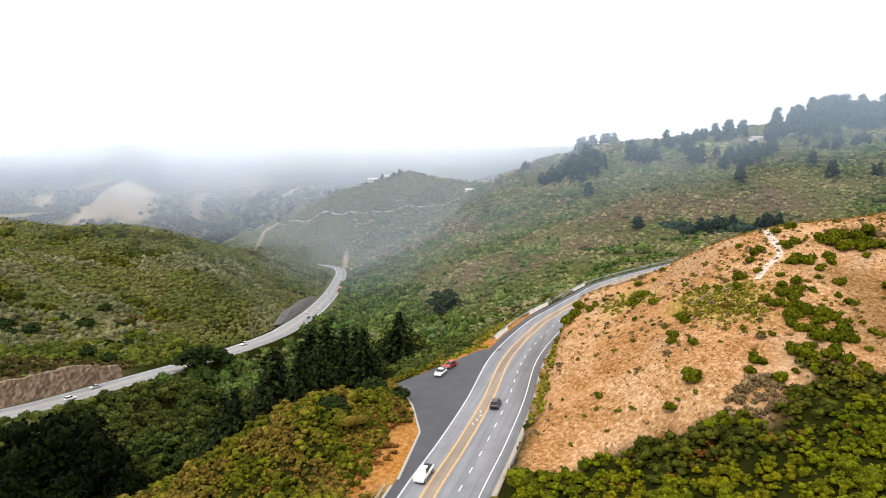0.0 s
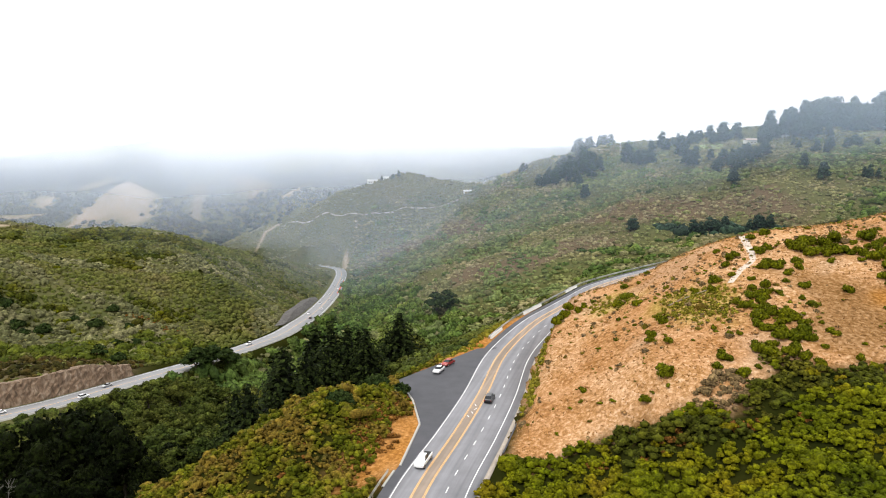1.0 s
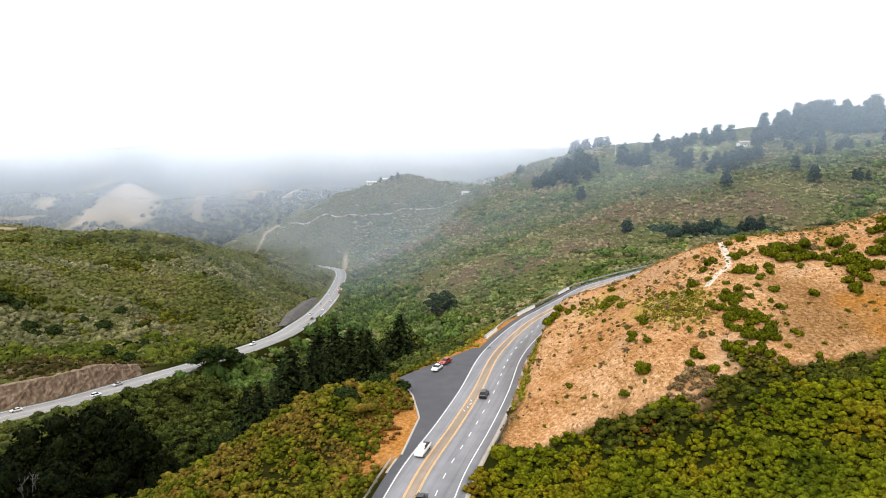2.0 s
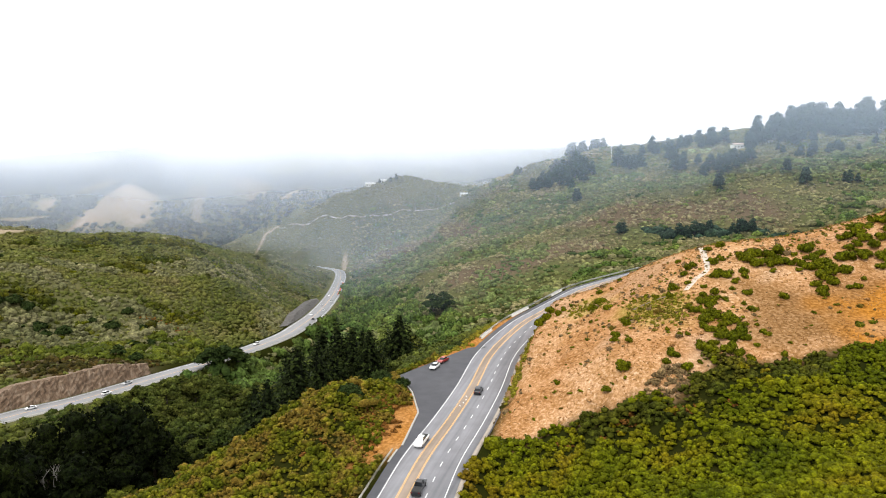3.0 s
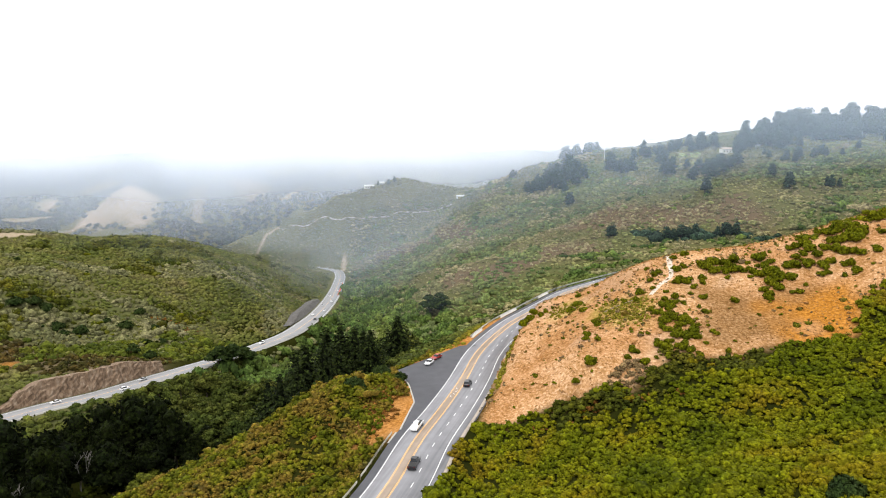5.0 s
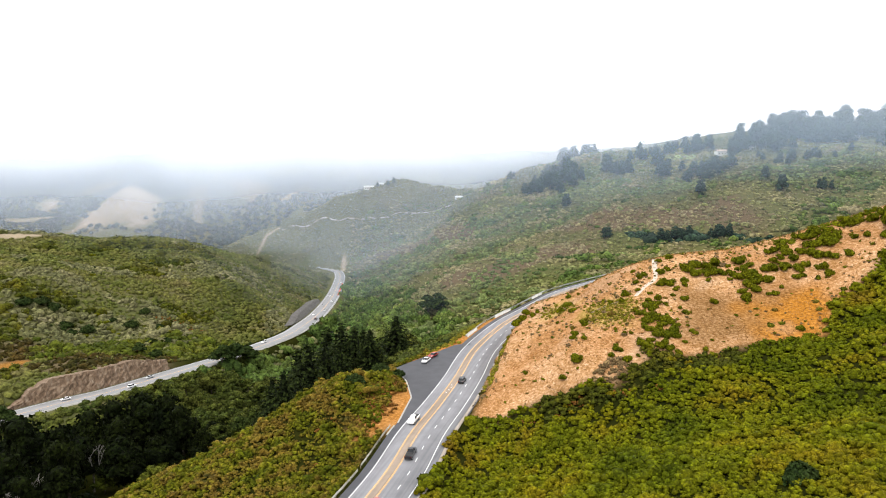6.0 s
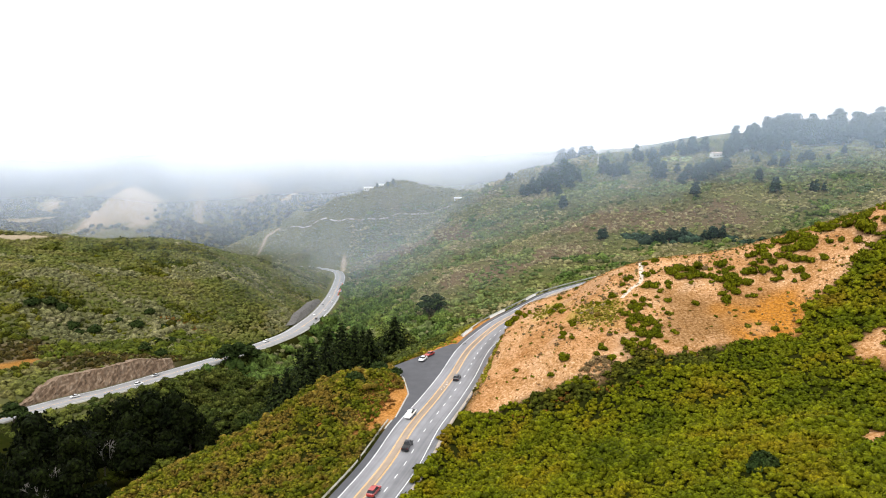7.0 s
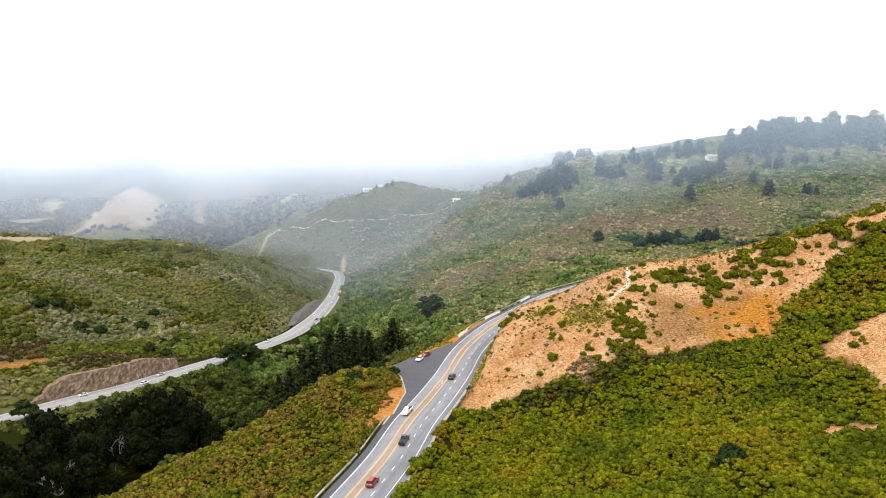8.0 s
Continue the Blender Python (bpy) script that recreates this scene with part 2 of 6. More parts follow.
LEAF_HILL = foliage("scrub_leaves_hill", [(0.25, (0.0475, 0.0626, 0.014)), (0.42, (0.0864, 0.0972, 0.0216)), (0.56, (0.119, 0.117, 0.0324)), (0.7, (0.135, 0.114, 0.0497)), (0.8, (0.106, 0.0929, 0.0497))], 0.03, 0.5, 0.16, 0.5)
# far slope leaves: lifted, greyed colours carry part of the haze
LEAF_FAR_HAZED = foliage("scrub_leaves_hazed", [(0.25, (0.0856, 0.11, 0.0414)), (0.43, (0.159, 0.172, 0.0635)), (0.56, (0.214, 0.193, 0.0911)), (0.68, (0.235, 0.2, 0.117)), (0.8, (0.172, 0.152, 0.0966))], 0.013, 0.3, 0.22, 0.45)
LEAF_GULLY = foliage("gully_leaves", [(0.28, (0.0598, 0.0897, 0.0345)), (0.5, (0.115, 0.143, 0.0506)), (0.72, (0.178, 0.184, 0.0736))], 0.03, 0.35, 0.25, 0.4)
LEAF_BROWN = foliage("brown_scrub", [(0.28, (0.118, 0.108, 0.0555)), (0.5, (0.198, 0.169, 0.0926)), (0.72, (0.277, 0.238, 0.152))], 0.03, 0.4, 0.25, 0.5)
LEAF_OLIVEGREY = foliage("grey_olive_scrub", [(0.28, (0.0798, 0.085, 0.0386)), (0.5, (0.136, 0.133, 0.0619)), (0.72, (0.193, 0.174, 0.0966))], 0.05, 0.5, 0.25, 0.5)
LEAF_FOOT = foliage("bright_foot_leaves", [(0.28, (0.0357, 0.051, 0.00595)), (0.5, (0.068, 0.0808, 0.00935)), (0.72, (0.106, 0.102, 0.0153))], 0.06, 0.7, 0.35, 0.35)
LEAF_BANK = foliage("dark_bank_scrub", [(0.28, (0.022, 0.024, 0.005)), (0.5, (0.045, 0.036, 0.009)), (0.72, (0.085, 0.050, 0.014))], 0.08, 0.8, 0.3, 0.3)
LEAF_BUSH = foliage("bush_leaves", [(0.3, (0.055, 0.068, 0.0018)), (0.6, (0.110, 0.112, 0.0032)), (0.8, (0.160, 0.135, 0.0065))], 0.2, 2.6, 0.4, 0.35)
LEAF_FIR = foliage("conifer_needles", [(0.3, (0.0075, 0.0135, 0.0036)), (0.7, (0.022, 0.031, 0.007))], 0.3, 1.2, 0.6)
# dark trees, lowered to near-black so the colour holds their deep shadows too
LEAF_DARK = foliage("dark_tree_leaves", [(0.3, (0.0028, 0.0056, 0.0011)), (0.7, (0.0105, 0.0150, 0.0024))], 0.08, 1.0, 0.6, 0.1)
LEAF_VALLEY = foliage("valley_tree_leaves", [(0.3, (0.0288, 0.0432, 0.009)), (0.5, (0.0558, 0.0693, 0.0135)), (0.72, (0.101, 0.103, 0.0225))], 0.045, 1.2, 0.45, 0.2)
# blue of the haze is mixed into the ridge leaf colour
LEAF_RIDGE = foliage("ridge_leaves_hazed", [(0.3, (0.0136, 0.03, 0.0216)), (0.7, (0.0382, 0.065, 0.042))], 0.06, 0.6, 0.6, 0.1)
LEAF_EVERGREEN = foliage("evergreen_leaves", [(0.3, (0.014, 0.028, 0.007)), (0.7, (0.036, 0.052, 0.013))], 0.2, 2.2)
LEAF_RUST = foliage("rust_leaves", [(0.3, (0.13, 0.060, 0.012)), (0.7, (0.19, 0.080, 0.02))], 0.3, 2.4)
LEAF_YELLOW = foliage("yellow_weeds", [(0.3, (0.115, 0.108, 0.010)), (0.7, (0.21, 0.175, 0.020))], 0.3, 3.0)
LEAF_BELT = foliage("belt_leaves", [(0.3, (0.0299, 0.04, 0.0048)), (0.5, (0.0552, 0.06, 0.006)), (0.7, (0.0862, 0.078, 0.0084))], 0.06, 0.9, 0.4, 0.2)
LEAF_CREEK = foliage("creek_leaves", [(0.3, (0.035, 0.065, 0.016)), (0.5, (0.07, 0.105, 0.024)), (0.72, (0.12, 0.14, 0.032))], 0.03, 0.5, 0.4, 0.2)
# mountain leaves likewise hold some haze blue in their colour
LEAF_MOUNTAIN = foliage("mountain_leaves_hazed", [(0.3, (0.012, 0.024, 0.022)), (0.7, (0.040, 0.055, 0.040))], 0.02, 0.2, 0.5, 0.2)
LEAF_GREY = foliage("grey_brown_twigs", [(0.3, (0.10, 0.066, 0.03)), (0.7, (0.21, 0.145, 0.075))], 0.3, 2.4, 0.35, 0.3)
# darker copy of the conifer needles, painted shade for the inside of crowns
FIR_SHADE = foliage("shaded_needles", [(0.3, (0.004, 0.007, 0.003)), (0.7, (0.010, 0.014, 0.005))], 0.4, 1.2)
STRAW = foliage("dry_grass", [(0.3, (0.22, 0.105, 0.03)), (0.55, (0.33, 0.175, 0.07)), (0.75, (0.42, 0.26, 0.13))], 0.25, 3.0, 0.25, 0.7)

# ---------------------------------------------------------------- shape helpers


def mesh_from(name, verts, tris, mat, inner=None, n_inner=0):
    me = bpy.data.meshes.new(name)
    verts, tris = np.asarray(verts, np.float32), np.asarray(tris, np.int32)
    me.vertices.add(len(verts))
    me.vertices.foreach_set("co", verts.ravel())
    k = tris.shape[1]
    me.loops.add(tris.size)
    me.loops.foreach_set("vertex_index", tris.ravel())
    me.polygons.add(len(tris))
    me.polygons.foreach_set("loop_start", np.arange(0, tris.size, k, dtype=np.int32))
    me.materials.append(mat)
    if inner:
        me.materials.append(inner)
        me.polygons.foreach_set("material_index", (np.arange(len(tris)) < n_inner).astype(np.int32))
    me.update(calc_edges=True)
    return me


def part(name, me, parent=None, label="", at=None):
    """Links a mesh (or a bmesh with its material already in a mesh) as one object under its thing."""
    ob = new(name, me)
    if parent:
        ob.parent = parent
    if at:
        ob.matrix_basis = at
    return tagged(ob, label)


def bm_mesh(name, bm, mat):
    me = bpy.data.meshes.new(name)
    bm.to_mesh(me)
    bm.free()
    me.materials.append(mat)
    return me


def box_bm(bm, size, m=Matrix(), bevel=0.0):
    r = bmesh.ops.create_cube(bm, size=1.0, matrix=m @ Matrix.Diagonal((*size, 1)))
    if bevel:
        edges = list({e for v in r["verts"] for e in v.link_edges})
        bmesh.ops.bevel(bm, geom=edges, offset=bevel, segments=2, affect="EDGES")
    return r


def spline(pts, step=2.0):
    """Catmull-Rom through the points, resampled at even steps."""
    p = np.array(pts, float)
    p = np.vstack([2 * p[0] - p[1], p, 2 * p[-1] - p[-2]])
    res = []
    for i in range(1, len(p) - 2):
        a, b, c, d = p[i - 1:i + 3]
        for u in np.linspace(0, 1, 24, endpoint=False):
            res.append(0.5 * (2 * b + (c - a) * u + (2 * a - 5 * b + 4 * c - d) * u * u + (3 * b - 3 * c + d - a) * u ** 3))
    res = np.array(res + [p[-2]])
    s = np.r_[0, np.cumsum(np.linalg.norm(np.diff(res[:, :2], axis=0), axis=1))]
    q = np.arange(0, s[-1], step)
    return np.stack([np.interp(q, s, res[:, k]) for k in range(res.shape[1])], 1)


def side(line):
    """Unit vectors to the right of a line in plan."""
    t = np.gradient(line[:, :2], axis=0)
    t /= np.linalg.norm(t, axis=1)[:, None]
    return np.stack([t[:, 1], -t[:, 0]], 1)


def along(line, x, y):
    """For places x, y: the offset to the right of the line, the line's height there and the nearest index."""
    n = side(line)
    d, zz, ii = np.empty(len(x)), np.empty(len(x)), np.empty(len(x), int)
    for k in range(0, len(x), 20000):
        s = slice(k, k + 20000)
        dx, dy = x[s, None] - line[None, :, 0], y[s, None] - line[None, :, 1]
        i = np.argmin(dx * dx + dy * dy, axis=1)
        r = np.arange(len(i))
        lat = dx[r, i] * n[i, 0] + dy[r, i] * n[i, 1]
        dist = np.hypot(dx[r, i], dy[r, i])
        d[s], zz[s], ii[s] = np.where(lat < 0, -1, 1) * dist, line[i, 2], i
    return d, zz, ii


def inside(poly, x, y):
    p = np.array(poly, float)
    q = np.roll(p, -1, axis=0)
    hit = np.zeros(len(x), bool)
    for (x0, y0), (x1, y1) in zip(p, q):
        if y0 != y1:
            hit ^= ((y0 > y) != (y1 > y)) & (x < (x1 - x0) * (y - y0) / (y1 - y0) + x0)
    return hit


def edge_distance(poly, x, y):
    """Metres to a closed outline, negative inside."""
    p = np.array(poly, float)
    q = np.roll(p, -1, axis=0)
    best = np.full(len(x), 1e9)
    for a, b in zip(p, q):
        e = b - a
        u = np.clip(((x - a[0]) * e[0] + (y - a[1]) * e[1]) / (e @ e), 0, 1)
        best = np.minimum(best, np.hypot(x - a[0] - u * e[0], y - a[1] - u * e[1]))
    return np.where(inside(poly, x, y), -best, best)


def smooth(a, b, v):
    u = np.clip((v - a) / (b - a), 0, 1)
    return u * u * (3 - 2 * u)


def fbm(x, y, size, octaves=4, seed=0):
    """Smooth value noise in plan, about -1 to 1."""
    total, amp, norm = np.zeros(len(x)), 1.0, 0.0
    for o in range(octaves):
        rng = np.random.RandomState(seed * 17 + o)
        table = rng.rand(256, 256) * 2 - 1
        u, v = x / size + 37.3 * o, y / size + 11.7 * o
        i, j = np.floor(u).astype(int), np.floor(v).astype(int)
        fu, fv = u - i, v - j
        fu, fv = fu * fu * (3 - 2 * fu), fv * fv * (3 - 2 * fv)
        g = lambda a, b: table[a % 256, b % 256]
        total += amp * ((g(i, j) * (1 - fu) + g(i + 1, j) * fu) * (1 - fv) + (g(i, j + 1) * (1 - fu) + g(i + 1, j + 1) * fu) * fv)
        norm += amp
        amp, size = amp * 0.5, size * 0.5
    return total / norm


# ---------------------------------------------------------------- plan: roads and landforms

HIGH_ROAD = spline([(-110, -260, 31), (-62, -80, 36), (-30, 5, 38.4), (-21, 33, 39.3), (-13.9, 56, 40.0), (-7.6, 77, 40.6), (-2.6, 99, 41.4),
                    (3.6, 120, 42.0), (9.7, 142.5, 42.8), (15.8, 169, 43.8), (23, 189.7, 44.6), (32, 209.5, 45.7), (42, 226, 46.7),
                    (51.5, 241, 47.7), (65.5, 261.5, 49.2), (92, 286, 51.2), (118, 305, 53), (165, 328, 56), (240, 345, 62), (360, 350, 70)])
LOW_ROAD = spline([(-420, -60, 4), (-290, 100, 1), (-225, 180, -0.2), (-197, 217, -0.5), (-178, 245, -0.6), (-162, 264, -0.8), (-146.2, 291, -1),
                   (-136, 309, -1.3), (-123, 335, -2.1), (-110, 370, -3.3), (-101, 405, -4.7), (-98, 440, -6.2), (-97.5, 508, -10.4), (-106.6, 640, -19.8),
                   (-122.5, 797, -29.7), (-135.7, 900, -35), (-152, 955, -36), (-195, 1000, -37), (-270, 1030, -38), (-420, 1050, -40)], 3.0)
PULLOUT = [(-4.2, 124), (-4.4, 127), (-6.2, 139), (-10.6, 152.5), (-6, 158.5), (10.2, 179), (16, 180), (6, 150), (-1.5, 124), (-4.6, 113), (-7.0, 105.5)]
DRY_FACE = [(13, 108), (17, 105), (22.5, 105.5), (28, 104.7), (32.7, 103.5), (36.5, 100), (43, 98), (49, 96.5), (54.5, 100.3), (58, 104), (59, 107), (65.4, 105), (73, 104.4), (79, 104), (90, 108), (104, 104), (112, 116), (130, 124), (160, 134), (230, 150),
            (170, 200), (110, 205), (80, 235), (64, 240), (44, 214), (34, 196), (26, 172), (18, 140)]
DRY_PATCH = [(107, 80), (108, 86), (116, 91), (128, 92), (140, 86), (128, 78), (118, 66), (110, 58), (106, 58), (109, 68), (109, 75)]
BARE_SPUR = [(-775, 1385), (-747, 1490), (-724, 1640), (-699, 1575), (-634, 1519), (-622, 1440), (-627, 1385)]
TAN_SIDES = [([(-760, 1660, 0), (-850, 1720, 0), (-900, 1700, 0)], 22), ([(-617, 1730, 0), (-600, 1660, 0), (-585, 1600, 0)], 14), ([(-540, 1830, 0), (-500, 1800, 0), (-470, 1770, 0)], 42), ([(-960, 1500, 0), (-930, 1560, 0)], 26), ([(-1000, 1690, 0), (-960, 1650, 0)], 18), ([(-380, 1640, 0), (-350, 1700, 0)], 15)]
WEEDY = [(50, 148), (57, 147), (64, 140), (64, 129), (58, 120), (50, 125), (47, 136)]
WEEDY_SIDE = [(44, 178), (50, 180), (53, 172), (50, 158), (45, 158), (41, 167)]
BROWN = [(75, 140), (85, 140), (93, 132), (103, 136), (112, 136), (119, 123), (104, 112), (88, 107), (77, 105), (70, 111), (72, 126)]
GREY_SHRUBS = [(46.9, 105.7), (53, 106), (53.2, 98.5), (47.6, 97.4), (44, 97.6), (41.6, 100), (44.7, 102.3)]
DRY_SPOT = [(82, 46), (86, 50), (92, 49), (93, 45), (99, 45), (98, 40), (92, 38), (88, 43)]
GOLD = [(95, 128), (104, 128), (109, 130), (115, 131), (116, 118), (113, 106), (107, 101), (98, 105), (90, 108), (94, 118)]

# crest, flank and valley lines of each landform: x, y, z
DRY_HILL = [(45, 212, 51), (44, 190, 58.5), (56, 190, 62), (64, 190, 65), (69, 186, 69), (79, 167, 77), (88, 160, 79), (103, 159, 80.5), (116, 150, 83), (132, 150, 89), (145, 145, 94), (158, 140, 100), (215, 125, 122), (330, 90, 150),
            (30, 172, 53), (49, 173, 60), (40, 107, 57.5), (51, 107, 59), (68, 118, 65), (70, 144, 71.5), (84, 129, 69), (101, 112, 65.5), (108, 102, 66), (116, 138, 77), (22, 128, 47),
            (66, 222, 52), (82, 205, 61), (95, 220, 58), (125, 190, 76), (150, 185, 84), (200, 190, 92), (130, 250, 58), (220, 280, 70), (300, 200, 115)]
NEAR_SLOPE = [(33, 104, 48.5), (36, 87, 46), (48, 69, 49), (64, 36, 54), (26, 62, 42.5), (69, 82, 54), (93, 68, 59), (108, 82, 66), (140, 85, 80), (200, 60, 100), (60, -40, 54), (120, 0, 70), (200, -80, 100), (10, -60, 38), (40, 10, 47), (330, -100, 140)]
KNOLL = [(-13, 127, 44.0), (-20.5, 131, 46.0), (-26, 135, 45.0), (-31, 135, 42.8), (-39, 135, 37.8), (-50.5, 135, 29.5), (-63, 136, 21.5), (-78, 138, 12), (-18, 113, 41.5), (-27, 92, 34.5), (-45, 95, 30), (-40, 60, 32), (-60, 20, 30), (-75, 90, 24), (-92, 88, 18), (-80, 112, 21), (-100, 110, 10), (-22, 146, 41.5), (-30, 160, 30), (-48, 150, 22)]
VALLEY = [(-115, 60, 10), (-150, 20, 2), (-100, 140, 2), (-98, 185, -4), (-85, 240, -11), (-70, 300, -12), (-72, 350, -14), (-70, 430, -18), (-76, 520, -24), (-88, 650, -34), (-105, 780, -42), (-118, 900, -48),
          (-30, 210, 22), (-20, 250, 20), (-42, 270, 8), (15, 235, 34), (-5, 300, 5), (40, 300, 22), (20, 360, -4), (85, 340, 30), (-45, 190, 15), (-210, 100, 4), (-300, -100, 10)]
LEFT_HILL = [(-430, 480, 66), (-357, 540, 56), (-278, 548, 49.5), (-229, 536, 45), (-209, 620, 28), (-195, 700, 8), (-163, 800, -15), (-150, 850, -31), (-220, 343, 14), (-198, 373, 15), (-174, 392, 7), (-166, 486, 18),
             (-130, 499, -3), (-258, 498, 38), (-250, 357, 36), (-145, 361, -1), (-218, 272, 10), (-168, 284, 6), (-240, 240, 9), (-330, 380, 46), (-420, 250, 40), (-160, 640, -4), (-300, 720, 0), (-320, 850, -35), (-500, 700, 20)]
FAR_SLOPE = [(163, 575, 44), (282, 641, 91), (362, 633, 87), (153, 710, 70), (25, 559, 15), (12, 456, -4), (75, 654, 38), (116, 561, 36), (225, 582, 54), (370, 667, 106), (444, 661, 105), (280, 765, 114),
             (-45, 696, -3), (-88, 735, -27), (166, 480, 37), (130, 400, 25), (250, 470, 45), (400, 500, 66), (-34, 480, -10), (-10, 524, -8), (600, 560, 95)]
FAR_CREST = [(-393, 1230, -23), (-303, 1200, 13), (-213, 1150, 47), (-150, 1110, 71), (-80, 1096, 90), (-12, 1060, 80), (47, 1020, 72), (93, 970, 93), (142, 980, 108), (194, 1000, 121), (264, 1020, 134), (307, 900, 138),
             (347, 820, 139), (428, 850, 154), (544, 850, 163), (700, 820, 170), (7, 1015, 48), (-306, 1130, -15), (-120, 960, -22), (-250, 1060, -38), (0, 860, 22)]
MOUNTAINS = [(-973, 1479, 1), (-887, 1459, -11), (-768, 1399, -4), (-687, 1379, -2), (-616, 1389, -3), (-744, 1489, 41), (-720, 1619, 86), (-634, 1519, 41), (-911, 1619, 18), (-1036, 1719, 50), (-1239, 1909, 106), (-1079, 1909, 114),
             (-941, 1889, 123), (-809, 1859, 141), (-764, 2059, 179), (-659, 2109, 197), (-483, 2109, 190), (-237, 2109, 178), (45, 2109, 165), (310, 2109, 169), (-640, 1659, -13), (-617, 1809, 60), (-542, 1459, -44), (-617, 1699, 49),
             (-514, 1659, -21), (-525, 1809, 83), (-416, 1609, 23), (-461, 1859, 74), (-336, 1859, 105), (-330, 1659, 48), (-120, 1909, 120), (112, 1759, 102), (321, 1859, 133)]
BEHIND = [(-200, 1320, -40), (50, 1250, 10), (300, 1200, 70), (-600, 1250, -60), (-1000, 1300, -45), (500, 1500, 150), (-1500, 1800, 90), (900, 1100, 200), (1300, 500, 220), (-900, 700, 60), (-1500, 500, 120), (0, 3000, 150), (-1800, 3000, 130),
          (1800, 2600, 180), (900, -400, 180), (0, -900, 60), (-900, -600, 40), (-3500, 1500, 150), (3500, 1500, 250), (0, -2500, 80)]
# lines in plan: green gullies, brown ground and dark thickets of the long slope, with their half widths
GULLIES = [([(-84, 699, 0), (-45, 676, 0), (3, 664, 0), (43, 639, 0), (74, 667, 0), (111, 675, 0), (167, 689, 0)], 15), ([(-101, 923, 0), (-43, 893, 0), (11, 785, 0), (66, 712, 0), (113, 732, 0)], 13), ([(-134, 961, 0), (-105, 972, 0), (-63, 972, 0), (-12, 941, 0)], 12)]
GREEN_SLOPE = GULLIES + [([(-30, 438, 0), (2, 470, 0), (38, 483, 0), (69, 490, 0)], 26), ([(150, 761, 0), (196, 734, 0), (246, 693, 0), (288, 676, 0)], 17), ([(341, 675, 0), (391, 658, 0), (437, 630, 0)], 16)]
BROWN_SLOPE = [([(-79, 965, 0), (-11, 891, 0), (49, 745, 0)], 17), ([(23, 554, 0), (61, 543, 0), (103, 556, 0), (135, 569, 0)], 24), ([(161, 638, 0), (231, 611, 0), (299, 583, 0)], 30)]
THICKETS = [([(195, 576, 0), (221, 555, 0), (251, 543, 0)], 9), ([(275, 538, 0), (297, 530, 0)], 7)]
# the hill across the valley: leafy foot, dark bank above the cut, grey thickets, dark crest, sunny shoulder
HILL_FOOT = [([(-206, 301, 0), (-185, 316, 0), (-164, 331, 0), (-140, 350, 0), (-130, 371, 0)], 13), ([(-165, 362, 0), (-154, 368, 0), (-141, 371, 0)], 6)]
HILL_BANK = [([(-211, 290, 0), (-185, 285, 0), (-168, 294, 0), (-160, 314, 0)], 15), ([(-235, 275, 0), (-222, 300, 0)], 14)]
HILL_GREY = [([(-205, 470, 0), (-185, 490, 0), (-168, 505, 0), (-170, 550, 0)], 15), ([(-260, 430, 0), (-235, 450, 0)], 12)]
HILL_CREST = [([(-286, 511, 0), (-267, 530, 0), (-229, 530, 0), (-200, 553, 0)], 7), ([(-230, 470, 0), (-214, 462, 0)], 6)]
HILL_SUNNY = [([(-163, 602, 0), (-138, 663, 0)], 14), ([(-175, 520, 0), (-150, 540, 0)], 8)]
CTRL = np.array(DRY_HILL + NEAR_SLOPE + KNOLL + VALLEY + LEFT_HILL + FAR_SLOPE + FAR_CREST + MOUNTAINS + BEHIND, float)


def kernel(d2):
    return d2 * np.log(d2 + 1e-9)


def land_weights():
    p = CTRL[:, :2] / 300.0
    k = kernel(((p[:, None] - p[None]) ** 2).sum(-1)) + 1e-4 * np.eye(len(p))
    a = np.zeros((len(p) + 3, len(p) + 3))
    a[:len(p), :len(p)] = k
    a[:len(p), len(p):] = np.c_[np.ones(len(p)), p]
    a[len(p):, :len(p)] = a[:len(p), len(p):].T
    return np.linalg.solve(a, np.r_[CTRL[:, 2], 0, 0, 0])


WEIGHTS = land_weights()
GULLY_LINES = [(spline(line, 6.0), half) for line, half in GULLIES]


def natural(x, y):
    z = np.empty(len(x))
    c = CTRL[:, :2] / 300.0
    for k in range(0, len(x), 20000):
        s = slice(k, k + 20000)
        p = np.stack([x[s], y[s]], 1) / 300.0
        z[s] = kernel(((p[:, None] - c[None]) ** 2).sum(-1)) @ WEIGHTS[:-3] + np.c_[np.ones(len(p)), p] @ WEIGHTS[-3:]
    far = np.clip(np.hypot(x, y - 60) / 400.0, 0.12, 2.5)
    ridged = (0.55 - np.abs(fbm(x, y, 420.0, 4, 12)) * 2.2) * smooth(1330, 1560, y) * (1 - smooth(2100, 2500, y))
    z = z + 26.0 * ridged
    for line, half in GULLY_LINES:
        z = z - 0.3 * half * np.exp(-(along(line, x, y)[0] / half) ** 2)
    folds = (0.45 - np.abs(fbm(x, y, 130.0, 3, 61)) * 2.0) * smooth(360, 470, y) * (1 - smooth(1150, 1300, y))
    z = z + folds * np.where(x > -70, 9.0, 4.0)
    return z + fbm(x, y, 45.0, 4, 3) * 3.0 * far + fbm(x, y, 180.0, 3, 8) * 6.0 * np.clip(far - 0.8, 0, 2)


def zone(lines, x, y, ragged=0.0):
    """1 on the given lines, 0 beyond their half widths, with a ragged edge."""
    near = np.zeros(len(x))
    for line, half in lines:
        d = np.abs(along(spline(line, 5.0), x, y)[0]) / half + ragged
        near = np.maximum(near, 1 - smooth(0.7, 1.3, d))
    return near


